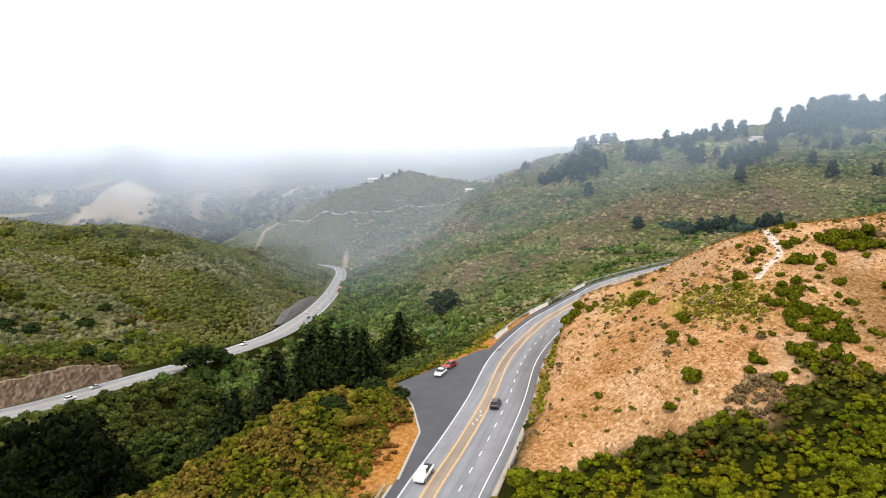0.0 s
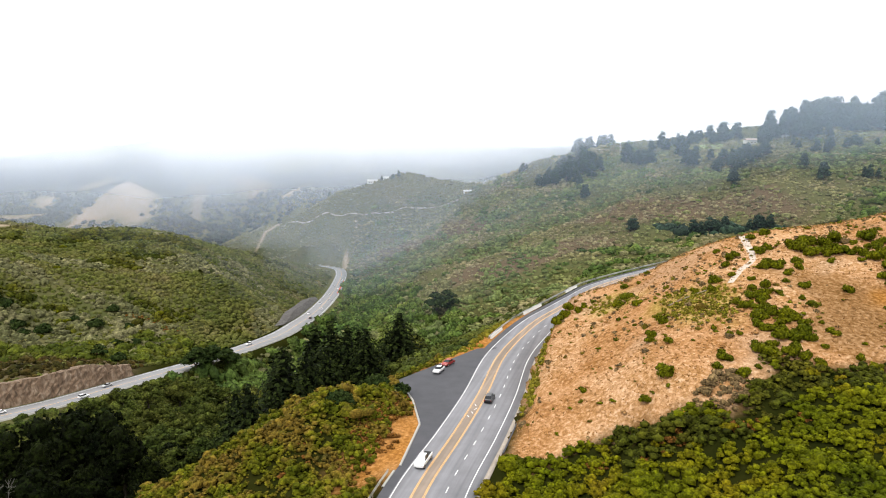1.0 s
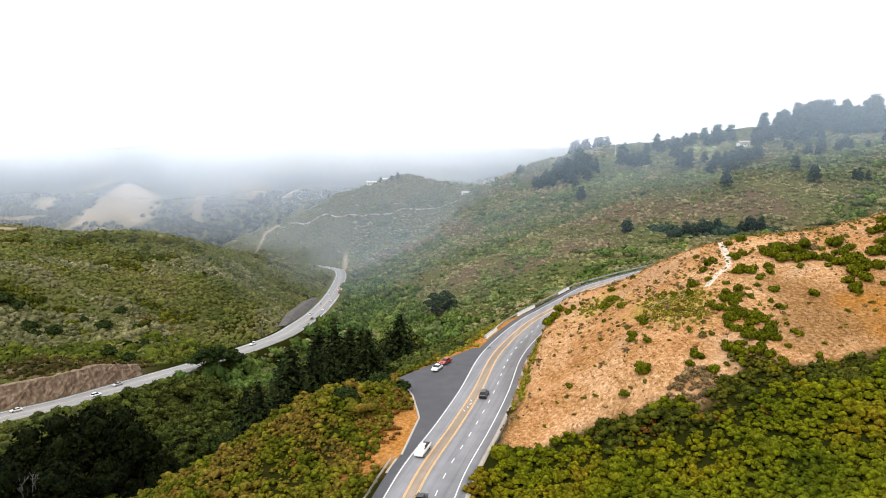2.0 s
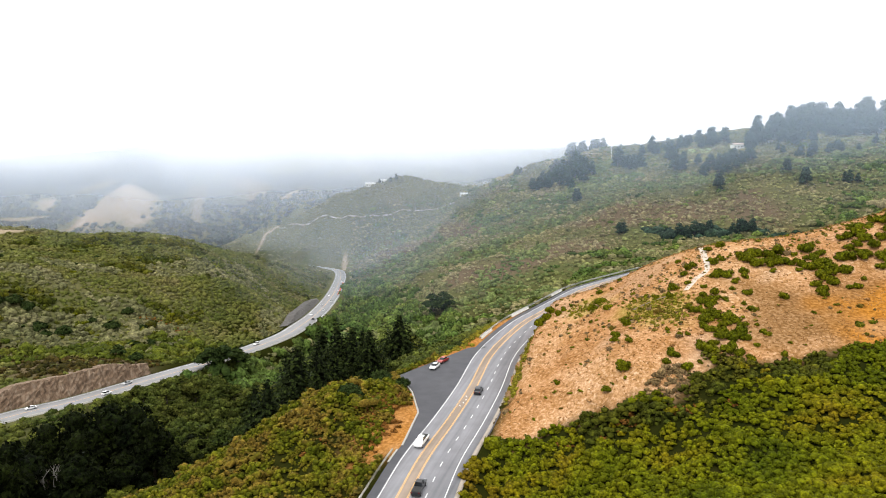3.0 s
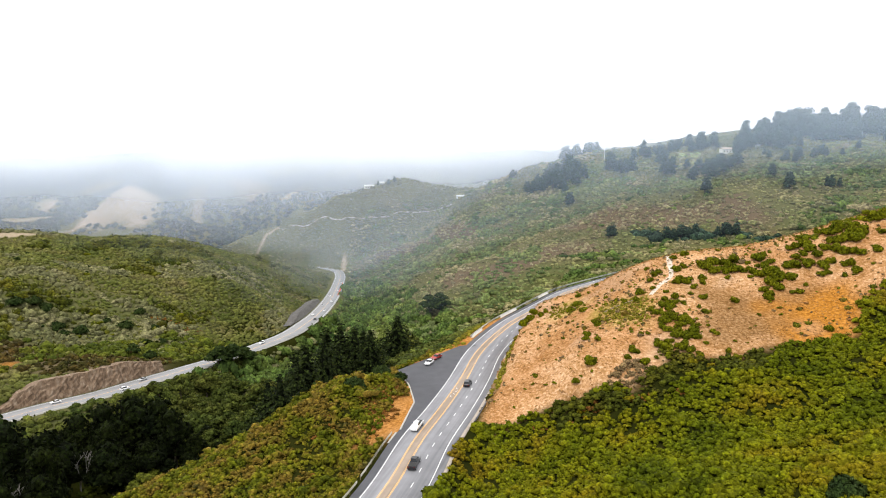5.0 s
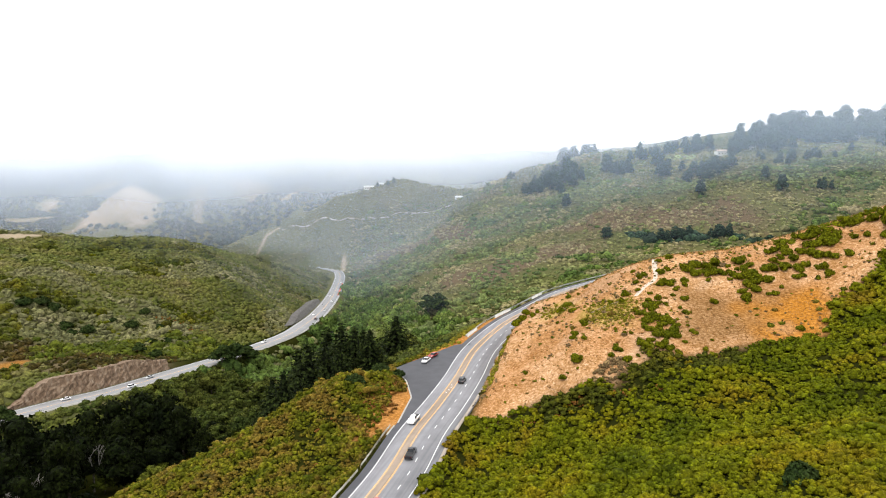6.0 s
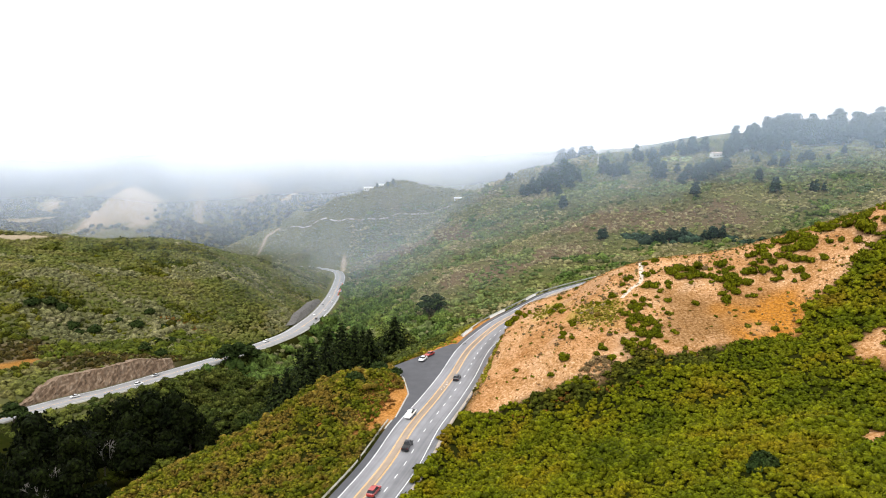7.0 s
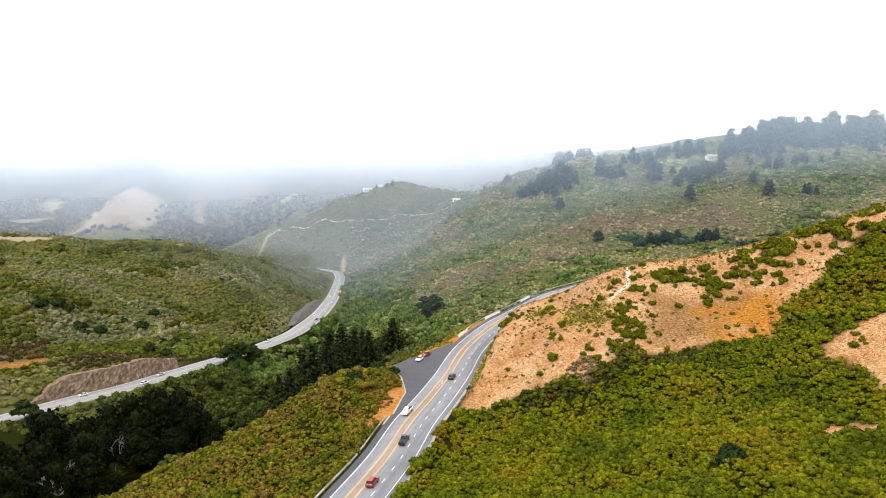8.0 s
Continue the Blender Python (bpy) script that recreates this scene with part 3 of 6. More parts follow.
def ground_z(x, y):
    x, y = np.atleast_1d(np.asarray(x, float)), np.atleast_1d(np.asarray(y, float))
    z = natural(x, y)
    d, zr, _ = along(HIGH_ROAD, x, y)
    w = np.where(d > 0, 1 - smooth(10.0, 15.0, d), 1 - smooth(7.2, 13.0, -d))
    w = np.maximum(w, 1 - smooth(0.8, 6.0, edge_distance(PULLOUT, x, y)))
    z = z * (1 - w) + (zr - 0.12) * w
    d, zr, _ = along(LOW_ROAD, x, y)
    w = np.where(d > 0, 1 - smooth(8.0, 20.0, d), 1 - smooth(9.5, 17.0, -d))
    return z * (1 - w) + (zr - 0.12) * w


def at_ground(x, y):
    return float(ground_z([x], [y])[0])


# ---------------------------------------------------------------- the ground


def graded(lo, hi, a, b, step, grow):
    core = list(np.arange(a, b + step, step))
    s, up = step, core[-1]
    while up < hi:
        s *= grow
        up += s
        core.append(up)
    s, dn = step, core[0]
    while dn > lo:
        s *= grow
        dn -= s
        core.insert(0, dn)
    return np.array(core)


def build_ground():
    gx, gy = graded(-4200, 4200, -190, 165, 2.5, 1.032), graded(-2600, 4600, 15, 330, 2.5, 1.016)
    x, y = (a.ravel() for a in np.meshgrid(gx, gy))
    z = ground_z(x, y)
    nx, ny = len(gx), len(gy)
    i, j = (a.ravel() for a in np.meshgrid(np.arange(nx - 1), np.arange(ny - 1)))
    v = j * nx + i
    me = mesh_from("ground", np.stack([x, y, z], 1), np.stack([v, v + 1, v + nx + 1, v + nx], 1), GROUND)
    wob = fbm(x, y, 9.0, 3, 5) * 3.0
    dry = np.maximum(1 - smooth(-1.5, 1.5, edge_distance(DRY_FACE, x, y) + wob), 1 - smooth(-1.5, 1.5, np.minimum(edge_distance(DRY_PATCH, x, y), edge_distance(DRY_SPOT, x, y)) + 0.5 * wob))
    d, _, _ = along(HIGH_ROAD, x, y)
    verge = (1 - smooth(15, 21, -d + wob)) * (d < 0) * smooth(95, 110, y) * (1 - smooth(205, 235, y))
    dry = np.maximum(dry, 0.85 * verge)
    rag = fbm(x, y, 26.0, 4, 63) * 0.9
    brown = np.maximum(zone(BROWN_SLOPE, x, y, rag), 0.8 * zone(HILL_BANK, x, y, 0.5 * rag))
    gold = 0.9 * (1 - smooth(-3, 6, edge_distance(GOLD, x, y) + 2.0 * wob))
    umber = 0.85 * (1 - smooth(-6, 4, edge_distance(BROWN, x, y) + 2 * wob))
    bare = smooth(0.30, 0.5, fbm(x, y, 14.0, 4, 9)) * dry * 0.25
    spur = 1 - smooth(-10, 10, edge_distance(BARE_SPUR, x, y) + wob * 5)
    spur = np.maximum(0.72 * spur, 0.42 * zone(TAN_SIDES, x, y, fbm(x, y, 70.0, 4, 64) * 1.6)) * (0.75 + 0.5 * fbm(x, y, 40.0, 4, 75))
    dry, bare = np.maximum(dry, spur * 0.5), np.maximum(bare, spur)
    d, _, _ = along(spline(ORANGE_BANK, 4.0), x, y)
    orange = 0.6 * (1 - smooth(2, 6, np.abs(d) + wob * 0.8))
    for line, half in BARE_STREAKS:
        d, _, _ = along(spline(line, 4.0), x, y)
        bare = np.maximum(bare, 0.65 * (1 - smooth(half * 0.6, half * 1.2, np.abs(d) + wob * half * 0.2)))
    for name, val in (("dry", dry), ("low", np.maximum(smooth(140, 165, -x) * smooth(200, 230, y), smooth(430, 500, y))), ("gold", np.maximum.reduce([gold * dry, orange, 0.65 * verge])), ("bare", bare), ("brown", brown), ("umber", umber), ("weedy", (1 - smooth(-5, 2, np.minimum(edge_distance(WEEDY, x, y), edge_distance(WEEDY_SIDE, x, y)) + wob * 2.2)) * 0.6)):
        a = me.attributes.new(name, "FLOAT", "POINT")
        a.data.foreach_set("value", val.astype(np.float32))
    return tagged(new("ground", me), "dry grass and scrub covered coastal hills under low cloud", "hillside", kind="structure")


ORANGE_BANK = [(-228, 266, 0), (-220, 274, 0), (-213, 283, 0)]
BARE_STREAKS = [
    ([(-285, 1195, 0), (-303, 1167, 0), (-303, 1122, 0), (-302, 1097, 0)], 3.2),
    ([(-137, 950, 0), (-139, 969, 0), (-140, 985, 0)], 4),
    ([(-430, 490, 0), (-385, 512, 0), (-345, 528, 0)], 7),
]
ground = build_ground()

# ---------------------------------------------------------------- roads


def ribbon(name, line, left, right, lift, mat, thick=0.0, first=0, last=None):
    """A strip between two offsets of a line, with sides if it is thick."""
    last = len(line) if last is None else last
    c, n = line[first:last], side(line)[first:last]
    k = len(c)
    a = np.c_[c[:, :2] + n * left, c[:, 2] + lift]
    b = np.c_[c[:, :2] + n * right, c[:, 2] + lift]
    i = np.arange(k - 1)
    v = [a, b]
    f = [np.stack([i, i + k, i + k + 1, i + 1], 1)]
    if thick:
        v += [a - (0, 0, thick), b - (0, 0, thick)]
        f += [np.stack([i + 2 * k, i, i + 1, i + 2 * k + 1], 1), np.stack([i + k, i + 3 * k, i + 3 * k + 1, i + k + 1], 1)]
    return mesh_from(name, np.vstack(v), np.vstack(f), mat)


def index_at(line, y):
    return int(np.argmin(np.abs(line[:, 1] - y) + 1e3 * (np.arange(len(line)) < 0)))


high_road = tagged(new("high_road"), "three-lane highway of worn grey asphalt", "road", kind="structure")
part("carriageway", ribbon("carriageway", HIGH_ROAD, -6.4, 9.3, 0.0, ASPHALT, 0.5), high_road)
part("dark_shoulder", ribbon("dark_shoulder", HIGH_ROAD, -6.42, -4.6, 0.006, ASPHALT_DARK), high_road, "dark asphalt shoulder")
part("median_strip", ribbon("median_strip", HIGH_ROAD, -0.92, 0.92, 0.006, MEDIAN), high_road, "brown rumble strip between yellow lines")
for a in (-1.22, -0.99, 0.84, 1.07):
    part("yellow_line", ribbon("yellow_line", HIGH_ROAD, a, a + 0.13, 0.012, YELLOW), high_road)
for a in (-4.42, 7.55):
    part("edge_line", ribbon("edge_line", HIGH_ROAD, a, a + 0.19, 0.012, WHITE), high_road)
part("gravel_shoulder", ribbon("gravel_shoulder", HIGH_ROAD, 9.2, 10.2, -0.03, GRAVEL, 0.4), high_road, "pale gravel shoulder")


def dash_mesh():
    bm = bmesh.new()
    box_bm(bm, (0.19, 2.1, 0.02))
    return bm_mesh("lane_dash", bm, WHITE)


def on_line(line, s, off, step, lift=0.0):
    """Pose at s metres along a line, off metres to its right."""
    i = min(int(s / step), len(line) - 2)
    n, t = side(line)[i], line[i + 1] - line[i]
    p = line[i] + t * (s / step - i)
    yaw = math.degrees(math.atan2(-t[0], t[1]))
    return pose(p[0] + n[0] * off, p[1] + n[1] * off, p[2] + lift, math.degrees(math.atan2(t[2], math.hypot(t[0], t[1]))), 0, yaw)


DASH = dash_mesh()
s0 = 2.0 * index_at(HIGH_ROAD, 40)
for k in range(36):
    part("lane_dash", DASH, high_road, at=on_line(HIGH_ROAD, s0 + 6.6 * k, 4.2, 2.0, 0.008))

for k, (off, turn) in enumerate(((-0.25, 28), (0.1, 28), (0.35, -24), (-0.1, 24))):
    m = on_line(HIGH_ROAD, 2.0 * index_at(HIGH_ROAD, 128) + 2.2 * k, off, 2.0, 0.012)
    part("median_mark", DASH, high_road, "white painted mark on the median", m @ pose(0, 0, 0, 0, 0, turn) @ Matrix.Diagonal((1.0, 0.5, 1.0, 1.0)))

low_road = tagged(new("low_road"), "pale grey highway along the valley side", "road", kind="structure")
part("carriageway", ribbon("carriageway", LOW_ROAD, -7.5, 7.0, 0.0, ASPHALT_PALE, 1.2), low_road)
for a in (-6.3, 5.9):
    part("edge_line", ribbon("edge_line", LOW_ROAD, a, a + 0.3, 0.012, WHITE), low_road)
part("centre_line", ribbon("centre_line", LOW_ROAD, -0.12, 0.12, 0.012, YELLOW), low_road)


def pullout_mesh():
    bm = bmesh.new()
    zz = lambda x, y: float(along(HIGH_ROAD, np.array([x]), np.array([y]))[1][0])
    top = [bm.verts.new((x, y, zz(x, y) + 0.004)) for x, y in PULLOUT]
    low = [bm.verts.new((v.co.x, v.co.y, v.co.z - 0.5)) for v in top]
    f = bm.faces.new(top)
    if f.normal.z < 0:
        f.normal_flip()
    for a in range(len(top)):
        b = (a + 1) % len(top)
        bm.faces.new((top[a], top[b], low[b], low[a]))
    bmesh.ops.triangulate(bm, faces=[f])
    return bm_mesh("pullout", bm, ASPHALT_DARK)


tagged(new("pullout", pullout_mesh()), "dark asphalt pullout beside the highway", "pullout", kind="structure")

# ---------------------------------------------------------------- plants


def ico(sub):
    bm = bmesh.new()
    bmesh.ops.create_icosphere(bm, subdivisions=sub, radius=1.0)
    v = np.array([q.co[:] for q in bm.verts])
    f = np.array([[q.index for q in p.verts] for p in bm.faces])
    bm.free()
    return v, f


def dome(sub, cut):
    v, f = ico(sub)
    f = f[v[f][:, :, 2].mean(1) > cut]
    used = np.unique(f)
    back_to = np.full(len(v), -1)
    back_to[used] = np.arange(len(used))
    return v[used], back_to[f]


DOMES = {1: dome(1, -0.3), 2: dome(2, -0.3)}


def lobes(rng, c, r, sub=2, rough=0.26):
    """Lumpy rounded clumps at the centres c with radii r (n x 3)."""
    v, f = DOMES[sub]
    n = len(c)
    j = 1 + rng.uniform(-rough, rough, (n, len(v), 1))
    ang = rng.uniform(0, 6.283, n)
    ca, sa = np.cos(ang)[:, None], np.sin(ang)[:, None]
    rot = np.stack([v[None, :, 0] * ca - v[None, :, 1] * sa, v[None, :, 0] * sa + v[None, :, 1] * ca, np.repeat(v[None, :, 2], n, 0)], 2)
    V = c[:, None] + rot * j * r[:, None]
    F = f[None] + (np.arange(n) * len(v))[:, None, None]
    return V.reshape(-1, 3), F.reshape(-1, 3)


def tufts(rng, p, nrm, size, lean=0.6):
    """Leafy sprays: a small bent pair of triangles at each place, facing about outwards."""
    n = len(p)
    d = nrm + rng.normal(0, lean, (n, 3))
    d /= np.linalg.norm(d, axis=1)[:, None] + 1e-9
    t = np.cross(d, rng.normal(0, 1, (n, 3)))
    t /= np.linalg.norm(t, axis=1)[:, None] + 1e-9
    b = np.cross(d, t)
    s = (size * rng.uniform(0.6, 1.4, n))[:, None]
    V = np.stack([p - t * s, p - b * s * 0.7 + d * s * 0.25, p + t * s, p + b * s * 0.7 + d * s * 0.25], 1)
    F = np.array([[0, 1, 3], [1, 2, 3]])[None] + (np.arange(n) * 4)[:, None, None]
    return V.reshape(-1, 3), F.reshape(-1, 3)


def joined(*pieces):
    V, F, k = [], [], 0
    for v, f in pieces:
        V.append(v)
        F.append(f + k)
        k += len(v)
    return np.vstack(V), np.vstack(F)


def upper(rng, n):
    u = rng.normal(0, 1, (n, 3))
    u[:, 2] = np.abs(u[:, 2]) * 0.9 - 0.1
    return u / np.linalg.norm(u, axis=1)[:, None]


def scrub(rng, x, y, size, n_lobes, sub, n_tufts, tuft, flat=0.75):
    """A cover of shrubs at the places x, y; size is each one's radius."""
    n = len(x)
    z = ground_z(x, y)
    base = np.stack([x, y, z], 1)
    c = np.repeat(base, n_lobes, 0)
    s = np.repeat(size, n_lobes)
    k = len(c)
    if n_lobes > 5:
        # many small sprays on the outside of a rounded crown
        c = c + upper(rng, k) * s[:, None] * rng.uniform(0.45, 0.8, (k, 1)) * (1.0, 1.0, flat)
        r = s[:, None] * rng.uniform(0.26, 0.46, (k, 1)) * np.array([1, 1, 0.7])
    else:
        off = rng.normal(0, 0.45, (k, 3)) * (n_lobes > 1)
        c = c + np.stack([off[:, 0] * s, off[:, 1] * s, np.abs(off[:, 2]) * s * 0.5 + 0.1 * s], 1)
        r = (s * rng.uniform(0.55, 1.0, k) if n_lobes > 1 else s)[:, None] * np.array([1, 1, flat])
    pieces = [lobes(rng, c, r, sub)]
    if n_tufts:
        u = upper(rng, k * n_tufts)
        cc, rr = np.repeat(c, n_tufts, 0), np.repeat(r, n_tufts, 0)
        pieces.append(tufts(rng, cc + u * rr * rng.uniform(0.9, 1.12, (len(u), 1)), u, tuft * np.repeat(s, n_tufts)))
    return (*joined(*pieces), len(pieces[0][1]))


def scatter(rng, x0, x1, y0, y1, gap):
    gx, gy = np.meshgrid(np.arange(x0, x1, gap), np.arange(y0, y1, gap))
    x, y = gx.ravel().astype(float), gy.ravel().astype(float)
    return x + rng.uniform(-0.6, 0.6, len(x)) * gap, y + rng.uniform(-0.6, 0.6, len(x)) * gap


def road_offsets(x, y):
    return along(HIGH_ROAD, x, y)[0], along(LOW_ROAD, x, y)[0]


def cover(name, label, mat, x, y, size, rng, *how, category="scrub"):
    v, f, k = scrub(rng, x, y, size, *how)
    return tagged(new(name, mesh_from(name, v, f, mat)), label, category, kind="stuff")


def plant_slopes():
    rng = np.random.RandomState(4)
    # green slope beside the high road
    x, y = scatter(rng, -5, 190, 5, 140, 1.85)
    h, _ = road_offsets(x, y)
    wob = fbm(x, y, 9.0, 3, 5) * 3.0
    ok = (h > np.where(y < 100, 9.9, 12.0)) & (edge_distance(DRY_FACE, x, y) + wob > 0.3) & (edge_distance(DRY_PATCH, x, y) + 0.5 * wob > 0) & (edge_distance(DRY_SPOT, x, y) + 0.5 * wob > 0) & (y < 150) & (y > 10) & (x < 0.68 * (y + 95) + 12)
    x, y = x[ok], y[ok]
    swell = np.maximum(1.05 + 0.7 * fbm(x, y, 9.0, 3, 41) + 0.6 * fbm(x, y, 22.0, 2, 42), 0.8)
    size = rng.uniform(1.3, 2.3, len(x)) * swell
    under = (edge_distance(DRY_FACE, x, y) + 5 * fbm(x, y, 12.0, 3, 51) < 6.5) & (x > 30) & (x < 84) & (rng.rand(len(x)) < 0.8)
    cover("scrub_edge", "tall dark green shrubs below the dry grass", LEAF_BELT, x[under], y[under], size[under], rng, 10, 1, 4, 0.15, 1.1)
    x, y, size = x[~under], y[~under], size[~under]
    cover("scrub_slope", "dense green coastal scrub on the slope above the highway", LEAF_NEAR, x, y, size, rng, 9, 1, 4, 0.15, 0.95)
    # knoll below the high road
    x, y = scatter(rng, -118, 0, 20, 175, 1.45)
    h, _ = road_offsets(x, y)
    ok = (h < np.where((y > 100) & (y < 142), -13.0 + 2.0 * fbm(x, y, 6.0, 2, 44), -8.5)) & (edge_distance(PULLOUT, x, y) > 1.3) & (ground_z(x, y) > 3) & (x > -0.68 * (y + 95) - 5) & (y > 60)
    x, y = x[ok], y[ok]
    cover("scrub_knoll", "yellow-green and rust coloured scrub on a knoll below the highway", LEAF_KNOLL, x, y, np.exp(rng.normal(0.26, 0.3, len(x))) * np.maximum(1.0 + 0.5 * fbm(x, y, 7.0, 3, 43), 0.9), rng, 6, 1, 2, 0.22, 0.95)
    # hill beyond the low road
    x, y = scatter(rng, -470, -90, 190, 900, 3.0)
    _, w = road_offsets(x, y)
    for line, half in BARE_STREAKS[2:] + [(ORANGE_BANK, 5)]:
        w = np.where(np.abs(along(spline(line, 4.0), x, y)[0]) < half, 0, w)
    ok = (w < -13) & (x > -0.68 * (y + 95) - 5) & ((y < 620 + (x + 200) * -0.2) | ((x > -330) & (rng.rand(len(x)) < 0.6)))
    x, y = x[ok], y[ok]
    size = np.exp(rng.normal(0.52, 0.3, len(x))) * (1 + 0.35 * fbm(x, y, 22.0, 3, 45))
    rag = fbm(x, y, 24.0, 4, 65) * 1.2
    left = np.ones(len(x), bool)
    for name, label, mat, pick, grow in (("scrub_foot", "bright green shrubs along the foot of the hill", LEAF_FOOT, zone(HILL_FOOT, x, y, 0.6 * rag) > 0.3, 1.25), ("scrub_bank", "dark reddish brown scrub above the rock cutting", LEAF_BANK, zone(HILL_BANK, x, y, 0.4 * rag) > 0.3, 1.0),
                                         ("scrub_crest_belt", "dark green shrubs along the crest of the hill", LEAF_BELT, zone(HILL_CREST, x, y, 0.5 * rag) > 0.3, 1.5), ("scrub_sunny", "yellow green grass and shrubs on the shoulder of the hill", LEAF_FOOT, zone(HILL_SUNNY, x, y, rag) > 0.3, 0.8),
                                         ("scrub_grey", "grey brown thickets on the hill", LEAF_OLIVEGREY, (zone(HILL_GREY, x, y, rag) > 0.3) | (fbm(x, y, 55.0, 4, 67) > 0.3), 1.0), ("scrub_belt", "dark green shrubs in the folds of the hill", LEAF_BELT, fbm(x, y, 35.0, 3, 48) > 0.3, 1.2)):
        pick = pick & left & (rng.rand(len(x)) < 0.85)
        left &= ~pick
        cover(name, label, mat, x[pick], y[pick], size[pick] * grow, rng, 1, 1, 6, 0.3, 0.75)
    x, y, size = x[left], y[left], size[left]
    cover("scrub_hill", "olive brown scrub covering a rounded hill", LEAF_HILL, x, y, size, rng, 1, 1, 5, 0.3, 0.65)
    # long slope under the ridge
    x, y = scatter(rng, -130, 640, 300, 1040, 4.5)
    h, w = road_offsets(x, y)
    ok = (w > 12) & ((h < -14) | (y > 420)) & (y > 300 + 0.45 * x)
    x, y = x[ok], y[ok]
    size = np.exp(rng.normal(0.66, 0.34, len(x))) * (1 + 0.45 * fbm(x, y, 30.0, 3, 46))
    rag = fbm(x, y, 34.0, 4, 66) * 1.4
    left = np.ones(len(x), bool)
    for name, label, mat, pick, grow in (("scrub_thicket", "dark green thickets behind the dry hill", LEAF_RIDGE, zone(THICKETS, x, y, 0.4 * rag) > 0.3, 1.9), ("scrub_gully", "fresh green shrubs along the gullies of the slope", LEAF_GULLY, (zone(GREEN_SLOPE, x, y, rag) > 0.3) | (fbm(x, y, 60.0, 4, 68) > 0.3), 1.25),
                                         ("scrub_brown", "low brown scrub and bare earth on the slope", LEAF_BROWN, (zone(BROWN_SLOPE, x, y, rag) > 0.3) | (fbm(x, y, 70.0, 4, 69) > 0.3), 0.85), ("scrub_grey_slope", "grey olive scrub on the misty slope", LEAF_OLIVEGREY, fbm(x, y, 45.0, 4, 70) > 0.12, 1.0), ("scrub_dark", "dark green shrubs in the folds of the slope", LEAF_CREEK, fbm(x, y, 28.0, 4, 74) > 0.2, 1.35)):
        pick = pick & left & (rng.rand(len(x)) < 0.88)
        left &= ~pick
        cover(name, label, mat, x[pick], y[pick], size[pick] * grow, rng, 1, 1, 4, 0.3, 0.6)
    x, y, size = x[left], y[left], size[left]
    cover("scrub_ridge", "mottled green and brown scrub on a long misty slope", LEAF_FAR_HAZED, x, y, size, rng, 1, 1, 4, 0.3, 0.55)
    x, y = scatter(rng, -440, 60, 930, 1230, 7.0)
    _, w = road_offsets(x, y)
    ok = np.abs(w) > 12
    for line, half in BARE_STREAKS[:2]:
        ok &= np.abs(along(spline(line, 4.0), x, y)[0]) > half
    x, y = x[ok], y[ok]
    cover("scrub_spur", "grey brown scrub on a distant spur", LEAF_OLIVEGREY, x, y, rng.uniform(1.6, 3.6, len(x)), rng, 1, 1, 4, 0.28, 0.5)


plant_slopes()



